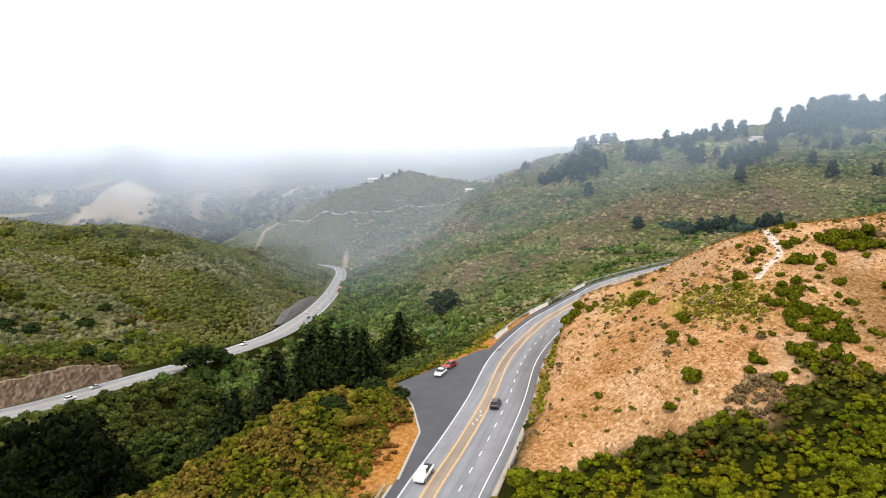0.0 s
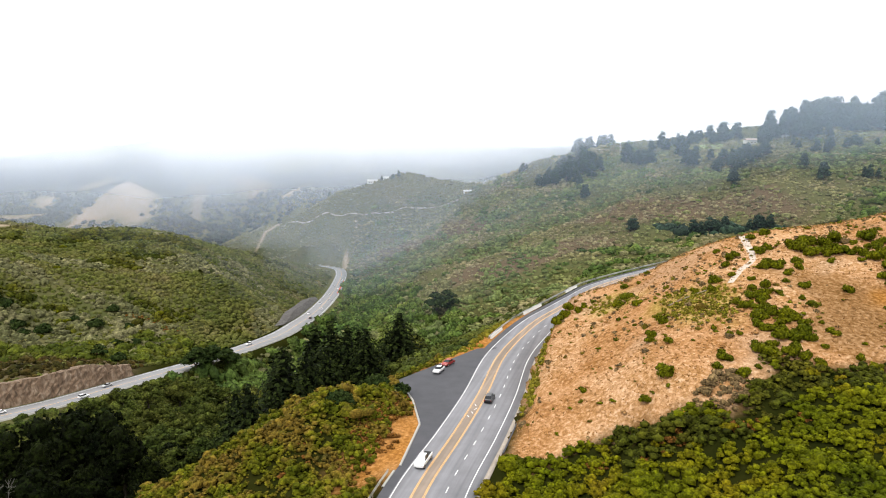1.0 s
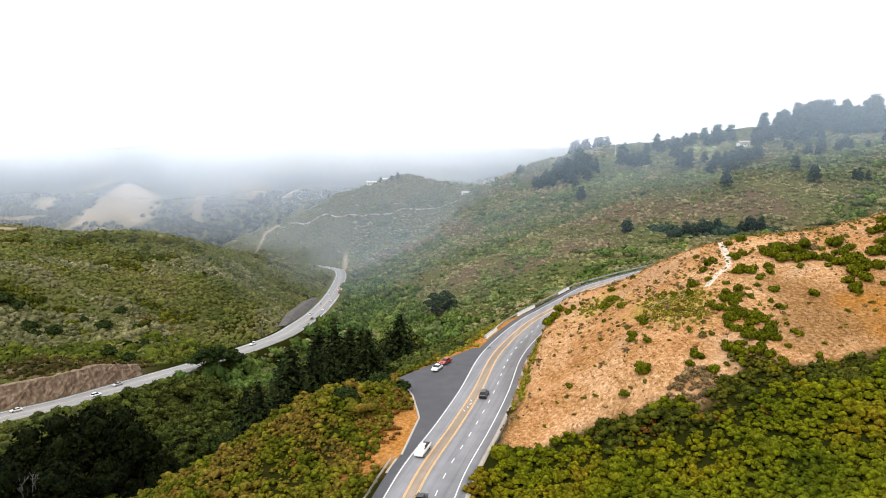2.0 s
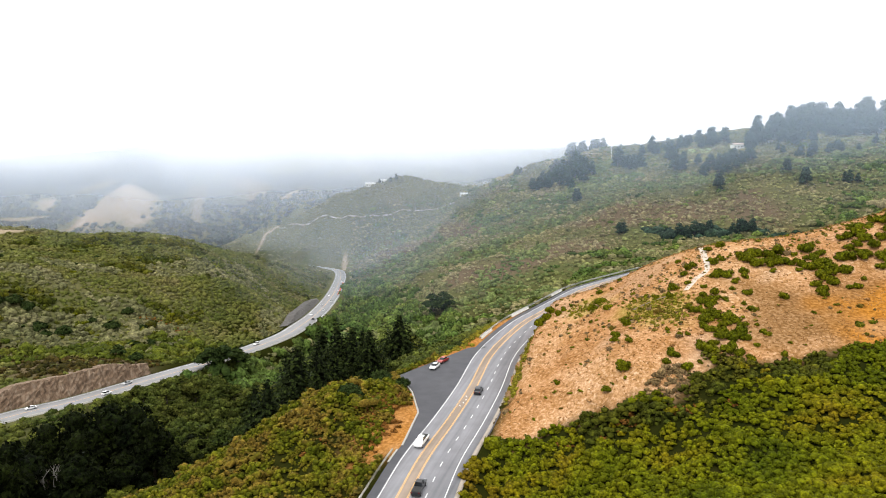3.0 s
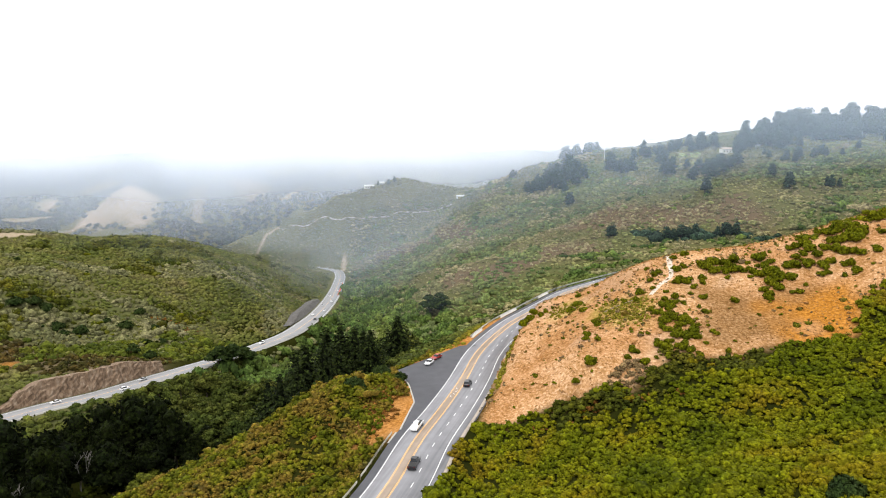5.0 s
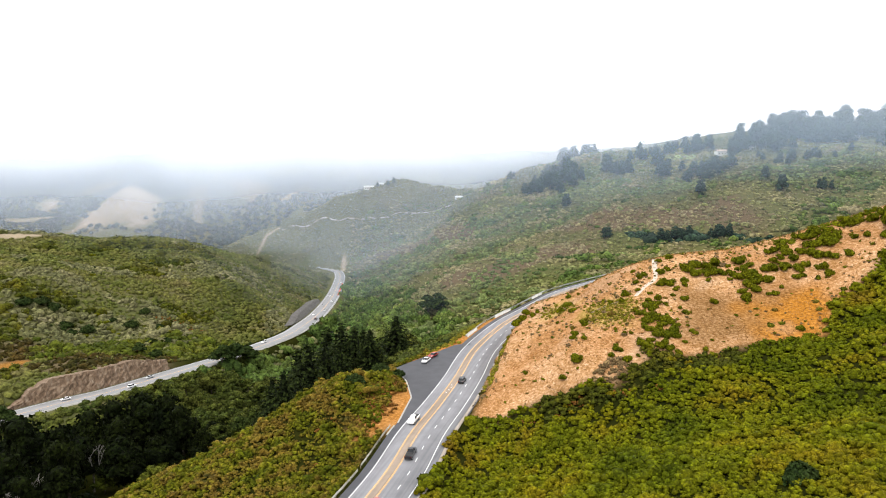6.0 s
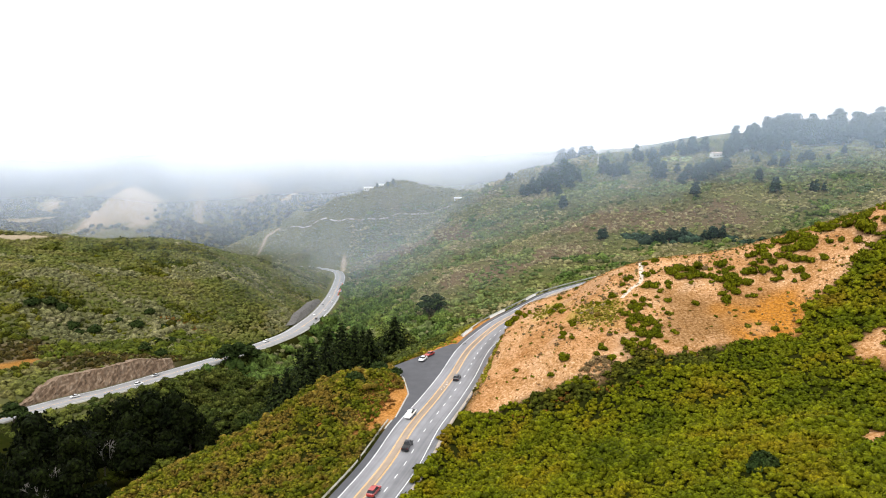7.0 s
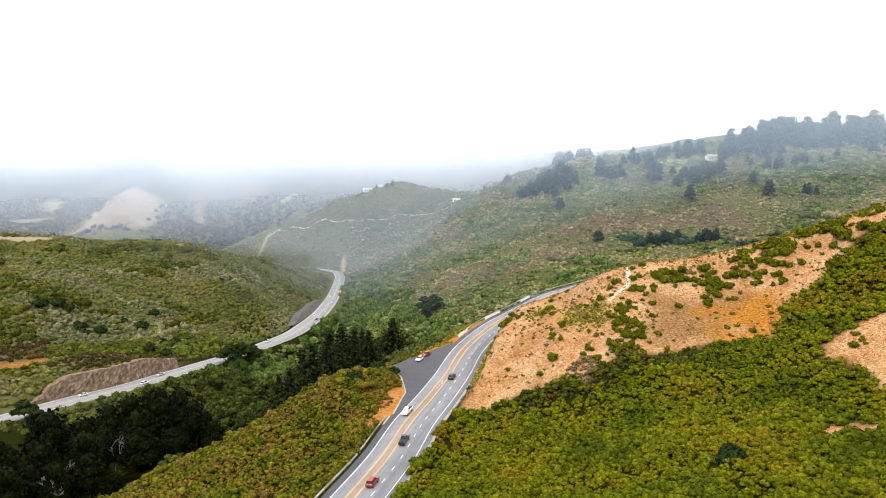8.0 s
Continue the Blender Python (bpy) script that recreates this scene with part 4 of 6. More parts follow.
def plant_far():
    rng = np.random.RandomState(14)
    # wooded folds of the far mountains
    x, y = scatter(rng, -1350, 420, 1370, 2110, 11.0)
    ok = (fbm(x, y, 200.0, 4, 21) < 0.12 + rng.uniform(-0.1, 0.1, len(x))) & (edge_distance(BARE_SPUR, x, y) + 45 * fbm(x, y, 60.0, 3, 49) > 4) & (zone(TAN_SIDES, x, y, fbm(x, y, 70.0, 4, 64) * 1.2) < 0.4)
    x, y = x[ok], y[ok]
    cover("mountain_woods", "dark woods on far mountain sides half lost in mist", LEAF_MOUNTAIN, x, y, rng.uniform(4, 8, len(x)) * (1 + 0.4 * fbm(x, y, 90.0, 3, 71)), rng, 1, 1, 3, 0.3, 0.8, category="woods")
    # valley and embankment below the high road
    x, y = scatter(rng, -270, 75, 70, 470, 3.4)
    h, w = road_offsets(x, y)
    ok = (h < -11.5) & (w > 8.5) & (edge_distance(PULLOUT, x, y) > 5) & (y > np.where(x < -62, 203, np.where(x < -12, 212, 165))) & (y < 300 + 0.5 * x + 110)
    x, y = x[ok], y[ok]
    cover("scrub_ravine", "green scrub filling the ravine below the highway", LEAF_VALLEY, x, y, rng.uniform(1.4, 2.8, len(x)), rng, 1, 1, 9, 0.25, 0.7)
    # crest of the dry hill
    x, y = scatter(rng, 114, 230, 118, 175, 2.4)
    line = np.interp(x, [110, 132, 158, 215], [153, 151, 142, 126])
    ok = (np.abs(y - line - 1) < 2.5 + (x - 110) * 0.07) & (rng.rand(len(x)) < 0.75)
    x, y = x[ok], y[ok]
    cover("scrub_crest", "low green scrub along the crest of the dry hill", LEAF_BUSH, x, y, rng.uniform(0.8, 1.6, len(x)), rng, 2, 1, 14, 0.22)
    # strip of yellow weeds beside the pullout and the outer bend
    x, y = scatter(rng, -30, 75, 120, 275, 1.5)
    h, _ = road_offsets(x, y)
    e = edge_distance(PULLOUT, x, y)
    ok = ((e > 1.0) & (e < 5.5) & (y > 150) & (y < 182) & (h < -6)) | ((h < -9) & (h > -12.5) & (y > 178)) | ((h > 10.6) & (h < 13.5) & (y > 128) & (y < 185))
    ok &= rng.rand(len(x)) < 0.85
    x, y = x[ok], y[ok]
    cover("roadside_weeds", "yellow flowering weeds along the road verge", LEAF_YELLOW, x, y, rng.uniform(0.4, 1.2, len(x)), rng, 1, 1, 14, 0.3, 0.9, category="weeds")
    # rust coloured shrubs at the foot of the dry slope, and on the hill across the valley
    spots = ((26.5, 99.5, 1.6, 0.8, 9), (37.5, 98.3, 2.0, 0.8, 9), (47.5, 92.8, 2.2, 0.7, 9), (-173, 386, 9, 3.5, 130), (-14, 117.5, 2.5, 3.5, 40), (-12, 124, 1.8, 3, 24), (-13, 111, 2.0, 3, 10), (-30, 112, 6, 7, 9), (-24, 124, 4, 3, 6), (57, 92, 4, 1.2, 8), (36, 97, 3, 1.0, 8))
    pts = np.vstack([rng.normal(0, 1, (k, 2)) * (sx, sy) + (cx, cy) for cx, cy, sx, sy, k in spots])
    h, _ = road_offsets(pts[:, 0], pts[:, 1])
    pts = pts[(h < -9) | (h > 12)]
    cover("rust_scrub", "scattered rust red shrubs", LEAF_RUST, pts[:, 0], pts[:, 1], rng.uniform(0.6, 1.2, len(pts)), rng, 6, 1, 3, 0.2)
    x, y = scatter(rng, 40, 56, 95, 108, 1.0)
    ok = edge_distance(GREY_SHRUBS, x, y) + fbm(x, y, 4.0, 2, 5) < 0
    cover("grey_scrub", "patch of leafless grey brown shrubs on the dry slope", LEAF_GREY, x[ok], y[ok], rng.uniform(0.4, 0.9, ok.sum()), rng, 2, 1, 10, 0.2)
    # the same scrub goes on under and behind the flight
    x, y = scatter(rng, -120, 200, -130, 8, 6.0)
    ok = np.abs(road_offsets(x, y)[0]) > 13
    cover("scrub_below", "dense green scrub on both sides of the highway", LEAF_NEAR, x[ok], y[ok], rng.uniform(2.2, 3.8, ok.sum()), rng, 1, 1, 4, 0.25, 0.7)


plant_far()


def dry_grass():
    rng = np.random.RandomState(23)
    x, y = scatter(rng, 10, 170, 38, 245, 1.25)
    h, _ = road_offsets(x, y)
    wob = fbm(x, y, 9.0, 3, 5) * 3.0
    ok = (h > 10.8) & ((edge_distance(DRY_FACE, x, y) + wob < 0.5) | (edge_distance(DRY_PATCH, x, y) + wob < 0)) & (fbm(x, y, 7.0, 3, 31) > -0.25)
    x, y = x[ok], y[ok]
    p = np.repeat(np.stack([x, y, ground_z(x, y) + 0.15], 1), 4, 0) + rng.normal(0, 0.3, (len(x) * 4, 3)) * (1, 1, 0.2)
    up = np.repeat(np.array([[0.0, -0.8, 0.3]]), len(p), 0)
    v, f = tufts(rng, p, up, np.full(len(p), 0.16), 0.5)
    tagged(new("dry_grass", mesh_from("dry_grass", v, f, STRAW)), "tufts of straw coloured dry grass on the hillside", "grass", kind="stuff")


dry_grass()


def low_growth():
    """Small tufts and weeds between the bushes of the dry hill."""
    rng = np.random.RandomState(29)
    x, y = scatter(rng, 12, 165, 96, 240, 1.9)
    h, _ = road_offsets(x, y)
    ok = (h > 11.5) & (edge_distance(DRY_FACE, x, y) < -0.5) & (fbm(x, y, 14.0, 4, 81) > rng.uniform(-0.25, 0.5, len(x)))
    x, y = x[ok], y[ok]
    size, brown = np.exp(rng.normal(-1.05, 0.4, len(x))), rng.rand(len(x)) < 0.6
    cover("brown_tufts", "low brown tufts scattered over the dry grass", LEAF_GREY, x[brown], y[brown], size[brown], rng, 1, 1, 8, 0.5, 0.8, category="tufts")
    cover("olive_tufts", "low olive green tufts scattered over the dry grass", LEAF_KNOLL, x[~brown], y[~brown], size[~brown] * 1.15, rng, 1, 1, 8, 0.5, 0.8, category="tufts")
    x, y = scatter(rng, 40, 68, 118, 182, 1.0)
    e = np.minimum(edge_distance(WEEDY, x, y), edge_distance(WEEDY_SIDE, x, y)) + 4 * fbm(x, y, 8.0, 3, 82)
    ok = e < rng.uniform(-4, 1.5, len(x))
    cover("hill_weeds", "yellow green weeds on the shoulder of the dry hill", LEAF_YELLOW, x[ok], y[ok], rng.uniform(0.25, 0.6, ok.sum()), rng, 1, 1, 10, 0.5, 0.9, category="weeds")


low_growth()

# ---------------------------------------------------------------- bushes, one by one


def bush_mesh(seed, mat, n=6, leaves=52):
    rng = np.random.RandomState(seed)
    c = rng.normal(0, 0.36, (n, 3)) * (1, 1, 0.4) + (0, 0, 0.34)
    r = rng.uniform(0.40, 0.58, (n, 1)) * np.array([[1, 1, 0.95]])
    u = upper(rng, n * leaves)
    cc, rr = np.repeat(c, leaves, 0), np.repeat(r, leaves, 0)
    core = lobes(rng, c, r * 0.93, 2)
    v, f = joined(core, tufts(rng, cc + u * rr * rng.uniform(0.9, 1.15, (len(u), 1)), u, np.full(len(u), 0.15)))
    return mesh_from("bush", v, f, mat)


CREST_BUSHES = [(121.5, 153.0, 1.8), (123.1, 150.0, 2.4), (125.0, 149.1, 2.0), (125.2, 145.5, 2.4), (128.0, 146.2, 2.4), (126.0, 142.9, 2.8), (122.6, 145.1, 2.4), (120.2, 142.3, 2.7),
    (121.8, 139.8, 2.5), (119.0, 144.3, 2.0), (115.5, 143.6, 2.3), (115.4, 146.2, 2.4), (115.4, 149.8, 2.0), (112.7, 150.3, 2.0), (111.0, 150.2, 1.6), (110.3, 145.7, 1.9), (112.7, 145.7, 1.7),
    (114.9, 139.7, 2.3), (117.0, 139.3, 1.9), (115.3, 138.2, 1.5), (113.3, 135.6, 1.9), (115.0, 135.8, 1.3), (120.5, 135.1, 2.1), (119.4, 135.8, 1.5), (123.8, 138.0, 1.9), (120.1, 131.3, 1.9),
    (117.4, 131.9, 1.3)]
UPPER_BUSHES = [(141.9, 134.5, 4.2), (147.5, 133.1, 3.4), (148.4, 129.2, 3.2), (132.1, 124.9, 3.0), (134.9, 123.6, 3.3), (138.9, 121.5, 3.2), (142.4, 120.2, 3.3), (140.2, 143.2, 3.0), (132.5, 139.3, 1.7), (135.1, 137.2, 1.7), (137.3, 132.8, 1.9), (121.4, 152.7, 2.6),
    (126.7, 151.2, 2.8), (129.1, 143.9, 2.8), (136.1, 146.3, 3.0), (121.6, 146.4, 2.2), (116.1, 149.6, 2.2), (143.5, 142.2, 2.7), (143.8, 125.4, 2.4), (146.2, 122.1, 2.8), (115.1, 145.0, 2.3), (118.6, 144.2, 2.3), (122.3, 139.6, 2.2), (124.3, 136.7, 2.0), (127.6, 134.0, 2.2)]
MIDDLE_BUSHES = [(101.0, 148.7, 2.7), (101.4, 145.6, 1.5), (103.0, 146.5, 1.5), (96.8, 147.7, 1.1), (96.0, 142.6, 2.2), (97.6, 140.9, 1.9), (99.9, 140.8, 2.2), (102.7, 141.7, 2.3), (103.2,
    139.5, 1.9), (107.2, 142.7, 2.7), (109.0, 141.7, 2.3), (111.3, 141.6, 2.3), (112.9, 141.7, 1.9), (98.0, 137.0, 2.6), (101.3, 137.4, 2.2), (104.3, 137.2, 2.4), (106.3, 138.0, 1.5), (99.6,
    134.0, 2.5), (95.5, 133.4, 1.6), (94.8, 129.4, 1.9), (96.0, 131.3, 1.6), (107.5, 133.3, 1.1), (102.2, 131.3, 1.1), (104.3, 130.6, 1.3), (88.7, 121.7, 0.8), (101.0, 110.5, 1.7), (73.8, 104.9,
    1.2), (76.8, 109.1, 0.6)]
PATH_BUSHES = [(93.6, 149.7, 3.0), (90.5, 148.2, 2.3), (87.9, 149.8, 2.6), (84.8, 148.2, 2.6), (85.1, 145.1, 2.2), (83.5, 151.0, 1.9), (88.9, 144.5, 2.2), (91.4, 144.7, 2.2), (80.8, 142.2,
    1.8), (84.5, 145.6, 1.7), (88.1, 140.9, 1.1), (82.6, 161.8, 1.6), (79.1, 161.7, 1.6), (76.6, 150.2, 1.7), (78.6, 151.3, 1.5), (74.7, 143.0, 2.1), (76.5, 141.5, 2.1), (73.1, 142.8, 1.4),
    (77.0, 137.8, 1.4), (79.9, 139.9, 1.6), (74.6, 134.5, 1.0), (77.1, 131.1, 1.5), (85.2, 129.0, 1.7), (70.1, 160.8, 1.2), (69.9, 152.2, 1.7), (71.8, 152.9, 1.5), (68.0, 149.1, 1.5), (62.9,
    143.2, 1.8), (66.7, 142.7, 1.2), (68.8, 138.1, 1.0)]
CLUMP_BUSHES = [(69.8, 133.7, 1.7), (67.4, 133.4, 1.4), (65.4, 129.9, 2.0), (67.3, 129.0, 2.0), (69.4, 130.5, 1.3), (71.3, 129.6, 1.0), (65.8, 127.5, 1.3), (74.5, 126.6, 1.0), (74.6, 124.0,
    1.2), (73.0, 116.9, 0.8), (72.8, 113.9, 1.1), (73.9, 112.6, 1.1), (69.8, 108.9, 0.9), (62.1, 128.9, 1.3), (62.6, 126.0, 1.6), (63.0, 120.8, 2.2), (65.4, 121.7, 1.9), (67.2, 120.7, 1.9),
    (68.7, 119.0, 1.9), (69.7, 116.4, 1.6), (61.3, 118.1, 1.6), (62.0, 116.1, 1.5), (63.7, 113.3, 2.1), (66.0, 112.0, 2.4), (68.7, 113.8, 1.9), (68.3, 111.2, 1.5), (58.6, 110.1, 1.8), (60.0,
    108.5, 2.1), (63.1, 107.8, 2.1), (65.2, 106.6, 1.8), (66.3, 104.5, 1.5)]
FACE_BUSHES = [(48.6, 165.1, 2.3), (46.2, 162.0, 1.9), (47.8, 153.7, 1.8), (51.4, 177.9, 1.6), (54.5, 174.8, 1.0), (58.3, 179.2, 1.0), (53.6, 147.0, 0.9), (60.7, 138.5, 1.4), (57.6, 141.2,
    1.4), (56.4, 145.5, 1.1), (33.9, 174.1, 2.4), (31.5, 169.9, 2.3), (36.5, 178.6, 2.0), (39.8, 175.9, 1.6), (37.6, 173.8, 1.6), (42.4, 147.7, 0.9), (47.6, 132.6, 2.0), (46.7, 132.2, 1.3),
    (44.0, 127.1, 1.4), (42.8, 124.9, 1.3), (45.2, 120.1, 1.2), (53.8, 119.9, 0.8), (55.3, 116.6, 0.9), (57.2, 116.0, 0.9), (40.3, 107.1, 2.0), (51.2, 109.8, 1.9), (52.2, 108.7, 1.2), (49.0,
    106.8, 1.2), (52.4, 104.5, 1.6), (55.9, 105.9, 0.9), (28.5, 121.3, 1.2), (36.5, 106.0, 1.3)]


def place_bushes():
    rng = np.random.RandomState(7)
    kinds = [bush_mesh(40 + k, LEAF_BUSH) for k in range(4)]
    stood = []
    for rows in (CREST_BUSHES, UPPER_BUSHES, MIDDLE_BUSHES, PATH_BUSHES, CLUMP_BUSHES, FACE_BUSHES):
        for x, y, r in rows:
            if any(math.hypot(x - a, y - b) < 0.6 * c for a, b, c in stood):
                continue
            stood.append((x, y, r))
            ob = new("bush", kinds[rng.randint(4)])
            ob.matrix_basis = Matrix.LocRotScale((x, y, at_ground(x, y) - 0.1 * r), Euler((0, 0, rng.uniform(0, 6.28))), (r * 0.82, r * rng.uniform(0.72, 0.9), r * rng.uniform(0.9, 1.15)))
            tagged(ob, "large rounded dark green bush on dry grass" if r > 1.8 else "small round green bush on dry grass", "bush", "bushes on the dry hill")
    # loose drifts of smaller bushes along the shoulder of the hill
    for cx, cy, sx, sy, count in ((66.5, 119, 4, 5, 18), (62, 111, 3, 2.5, 8), (101, 142, 6, 4, 8), (88, 147, 5, 3, 8), (140, 150, 9, 4, 24), (160, 140, 10, 5, 20), (143, 128, 7, 4, 8), (118, 84, 6, 4, 5), (90, 44, 4, 2, 5)):
        for _ in range(count):
            x, y, r = rng.normal(cx, sx * 0.7), rng.normal(cy, sy * 0.7), rng.uniform(0.6, 1.5)
            ob = new("bush", kinds[rng.randint(4)])
            ob.matrix_basis = Matrix.LocRotScale((x, y, at_ground(x, y) - 0.1 * r), Euler((0, 0, rng.uniform(0, 6.28))), (r * 0.9, r * 0.9, r * rng.uniform(0.9, 1.15)))
            tagged(ob, "small round green bush on dry grass", "bush", "bushes on the dry hill")
    # low brown and grey tussocks between them
    tuss = [bush_mesh(60 + k, m, 3, 40) for k, m in enumerate((LEAF_KNOLL, STRAW, LEAF_BUSH))]
    n = 0
    while n < 280:
        x, y = rng.uniform(18, 150), rng.uniform(98, 215)
        h = float(along(HIGH_ROAD, np.array([x]), np.array([y]))[0][0])
        if h > 12 and edge_distance(DRY_FACE, np.array([x]), np.array([y]))[0] < -1:
            r = rng.uniform(0.35, 0.8)
            ob = new("tussock", tuss[rng.randint(3)])
            ob.matrix_basis = Matrix.LocRotScale((x, y, at_ground(x, y) - 0.05), Euler((0, 0, rng.uniform(0, 6.28))), (r, r, r * 0.8))
            tagged(ob, "low olive brown tussock on dry grass", "tussock", "tussocks on the dry hill")
            n += 1
    dark = bush_mesh(81, LEAF_EVERGREEN, 8, 80)
    for x, y, r, label in ((-20, 127.5, 3.0, "round dark evergreen bush on the knoll"), (-14, 145, 3.2, "dark green bush beside the pullout"), (-10, 141, 2.4, "dark green bush beside the pullout"), (-17, 150, 3.0, "dark green bush beside the pullout"), (66, 43, 3.0, "tall dark bush in the green scrub"),
                           *((x, y, r, "dark bush on the scrubby hill") for x, y, r in ((-242, 347, 5), (-234, 350, 4.5), (-222, 339, 4.5), (-212, 343, 5), (-192, 357, 4.8), (-193, 381, 4), (-170, 341, 3.5), (-216, 334, 3.5), (-204, 360, 3), (-248, 340, 5))),
                           (-160, 317, 4.0, "dark bush at the end of the rock cut")):
        ob = new("bush", dark)
        ob.matrix_basis = Matrix.LocRotScale((x, y, at_ground(x, y) - 0.3), Euler((0, 0, x)), (r, r, r))
        tagged(ob, label, "bush", "dark evergreen bushes")
    # single shrubs that stand out on the hill across the valley
    n = 0
    while n < 90:
        x, y = rng.uniform(-330, -125), rng.uniform(300, 640)
        w = along(LOW_ROAD, np.array([x]), np.array([y]))[0][0]
        if w < -20 and fbm(np.array([x]), np.array([y]), 60.0, 3, 73)[0] > -0.1:
            r = math.exp(rng.normal(0.65, 0.3))
            ob = new("bush", dark if rng.rand() < 0.5 else kinds[rng.randint(4)])
            ob.matrix_basis = Matrix.LocRotScale((x, y, at_ground(x, y) - 0.3), Euler((0, 0, x)), (r, r, r * 0.9))
            tagged(ob, "round green shrub among olive scrub on the hill", "bush", "shrubs on the far hill")
            n += 1


place_bushes()

# ---------------------------------------------------------------- trees


def limb(bm, a, b, r0, r1, sides=7):
    a, b = Vector(a), Vector(b)
    q = (b - a).to_track_quat("Z", "Y").to_matrix()
    rings = []
    for p, r in ((a, r0), (b, r1)):
        rings.append([bm.verts.new(p + q @ Vector((r * math.cos(6.2832 * k / sides), r * math.sin(6.2832 * k / sides), 0))) for k in range(sides)])
    for k in range(sides):
        bm.faces.new((rings[0][k], rings[0][(k + 1) % sides], rings[1][(k + 1) % sides], rings[1][k]))
    bm.faces.new(rings[1])


def conifer(seed, wide, name="conifer", label="tall dark green conifer"):
    """A conifer one metre high: whorls of drooping boughs round a tapered trunk."""
    rng = np.random.RandomState(seed)
    tree = tagged(new(name), label, "conifer", "conifers below the pullout")
    bm = bmesh.new()
    for k in range(5):
        limb(bm, (0, 0, k * 0.19 - 0.05), (0, 0, (k + 1) * 0.19 - 0.05), 0.022 * (1 - k / 5.5), 0.022 * (1 - (k + 1) / 5.5))
    part("trunk", bm_mesh("trunk", bm, BARK), tree, "dark rough bark")
    P, N, S = [], [], []
    z = 0.06
    while z < 0.985:
        lean = rng.uniform(0, 6.28)
        n = 9 if z < 0.7 else 6
        for k in range(n):
            a = lean + 6.2832 * (k + rng.uniform(-0.3, 0.3)) / n
            reach = wide * (1 - z) ** 0.8 * rng.uniform(0.65, 1.15) + 0.012
            m = max(3, int(reach / 0.028))
            for i in range(m):
                u = (i + rng.uniform(0.3, 0.9)) / m
                d = reach * u
                P.append((math.cos(a) * d + rng.normal(0, 0.012), math.sin(a) * d + rng.normal(0, 0.012), z - 0.24 * d * u + 0.05 * d + rng.normal(0, 0.005)))
                N.append((math.cos(a) * 0.6, math.sin(a) * 0.6, 0.75))
                S.append(0.024 + 0.014 * (1 - z))
        z += 0.036 + 0.016 * rng.rand()
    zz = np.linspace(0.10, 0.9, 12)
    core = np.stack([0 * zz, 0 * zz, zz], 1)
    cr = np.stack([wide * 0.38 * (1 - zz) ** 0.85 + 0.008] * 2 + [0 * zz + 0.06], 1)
    # inner crown takes the darker needle colour, as shade between the boughs
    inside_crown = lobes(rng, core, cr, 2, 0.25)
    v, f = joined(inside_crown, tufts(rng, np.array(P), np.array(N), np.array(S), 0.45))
    part("crown", mesh_from("crown", v, f, LEAF_FIR, FIR_SHADE, len(inside_crown[1])), tree)
    return tree


def leafy(seed, mat, name, label, category, group, lob=9, leaves=110, leaf=0.05, trunk=0.42, spread=0.30, sub=2, tall=0.34, clump=1.0):
    """A broad tree one metre high: forked trunk, limbs and a crown of leafy clumps with gaps."""
    rng = np.random.RandomState(seed)
    tree = tagged(new(name), label, category, group)
    bm = bmesh.new()
    limb(bm, (0, 0, -0.06), (0.01, 0.0, trunk), 0.034, 0.022)
    c = np.empty((lob, 3))
    for k in range(lob):
        a = 6.2832 * (k * 0.382 + 0.1 * rng.rand())
        d = spread * math.sqrt((k + 0.4) / lob)
        c[k] = (d * math.cos(a), d * math.sin(a), 0.86 - tall * (k / lob) ** 1.1 - rng.uniform(0, 0.22) * (k > 0))
        if k % 2 == 0:
            limb(bm, (0.01, 0, trunk * 0.93), tuple(c[k] * 0.9), 0.016, 0.006, 5)
    part("trunk", bm_mesh("trunk", bm, BARK), tree, "dark forked trunk")
    r = clump * rng.uniform(0.13, 0.20, (lob, 1)) * np.array([[1, 1, 0.85]])
    u = upper(rng, lob * leaves)
    u[:, 2] -= 0.15
    cc, rr = np.repeat(c, leaves, 0), np.repeat(r, leaves, 0)
    core = lobes(rng, c, r * 0.85, sub, 0.2)
    v, f = joined(core, tufts(rng, cc + u * rr * rng.uniform(0.85, 1.25, (len(u), 1)), u, np.full(len(u), leaf), 0.6))
    part("crown", mesh_from("crown", v, f, mat), tree)
    return tree


def stand(kinds, rng, x, y, h, fat=1.0):
    """One more tree of a kind on the ground at x, y."""
    m = Matrix.LocRotScale((x, y, at_ground(x, y) - 0.1), Euler((rng.uniform(-0.04, 0.04), rng.uniform(-0.04, 0.04), rng.uniform(0, 6.28))), (h * fat, h * fat, h))
    return copy_thing(kinds[rng.randint(len(kinds))], m)


def remove_models(obs):
    for ob in obs:
        for o in (*ob.children_recursive, ob):
            bpy.data.objects.remove(o)


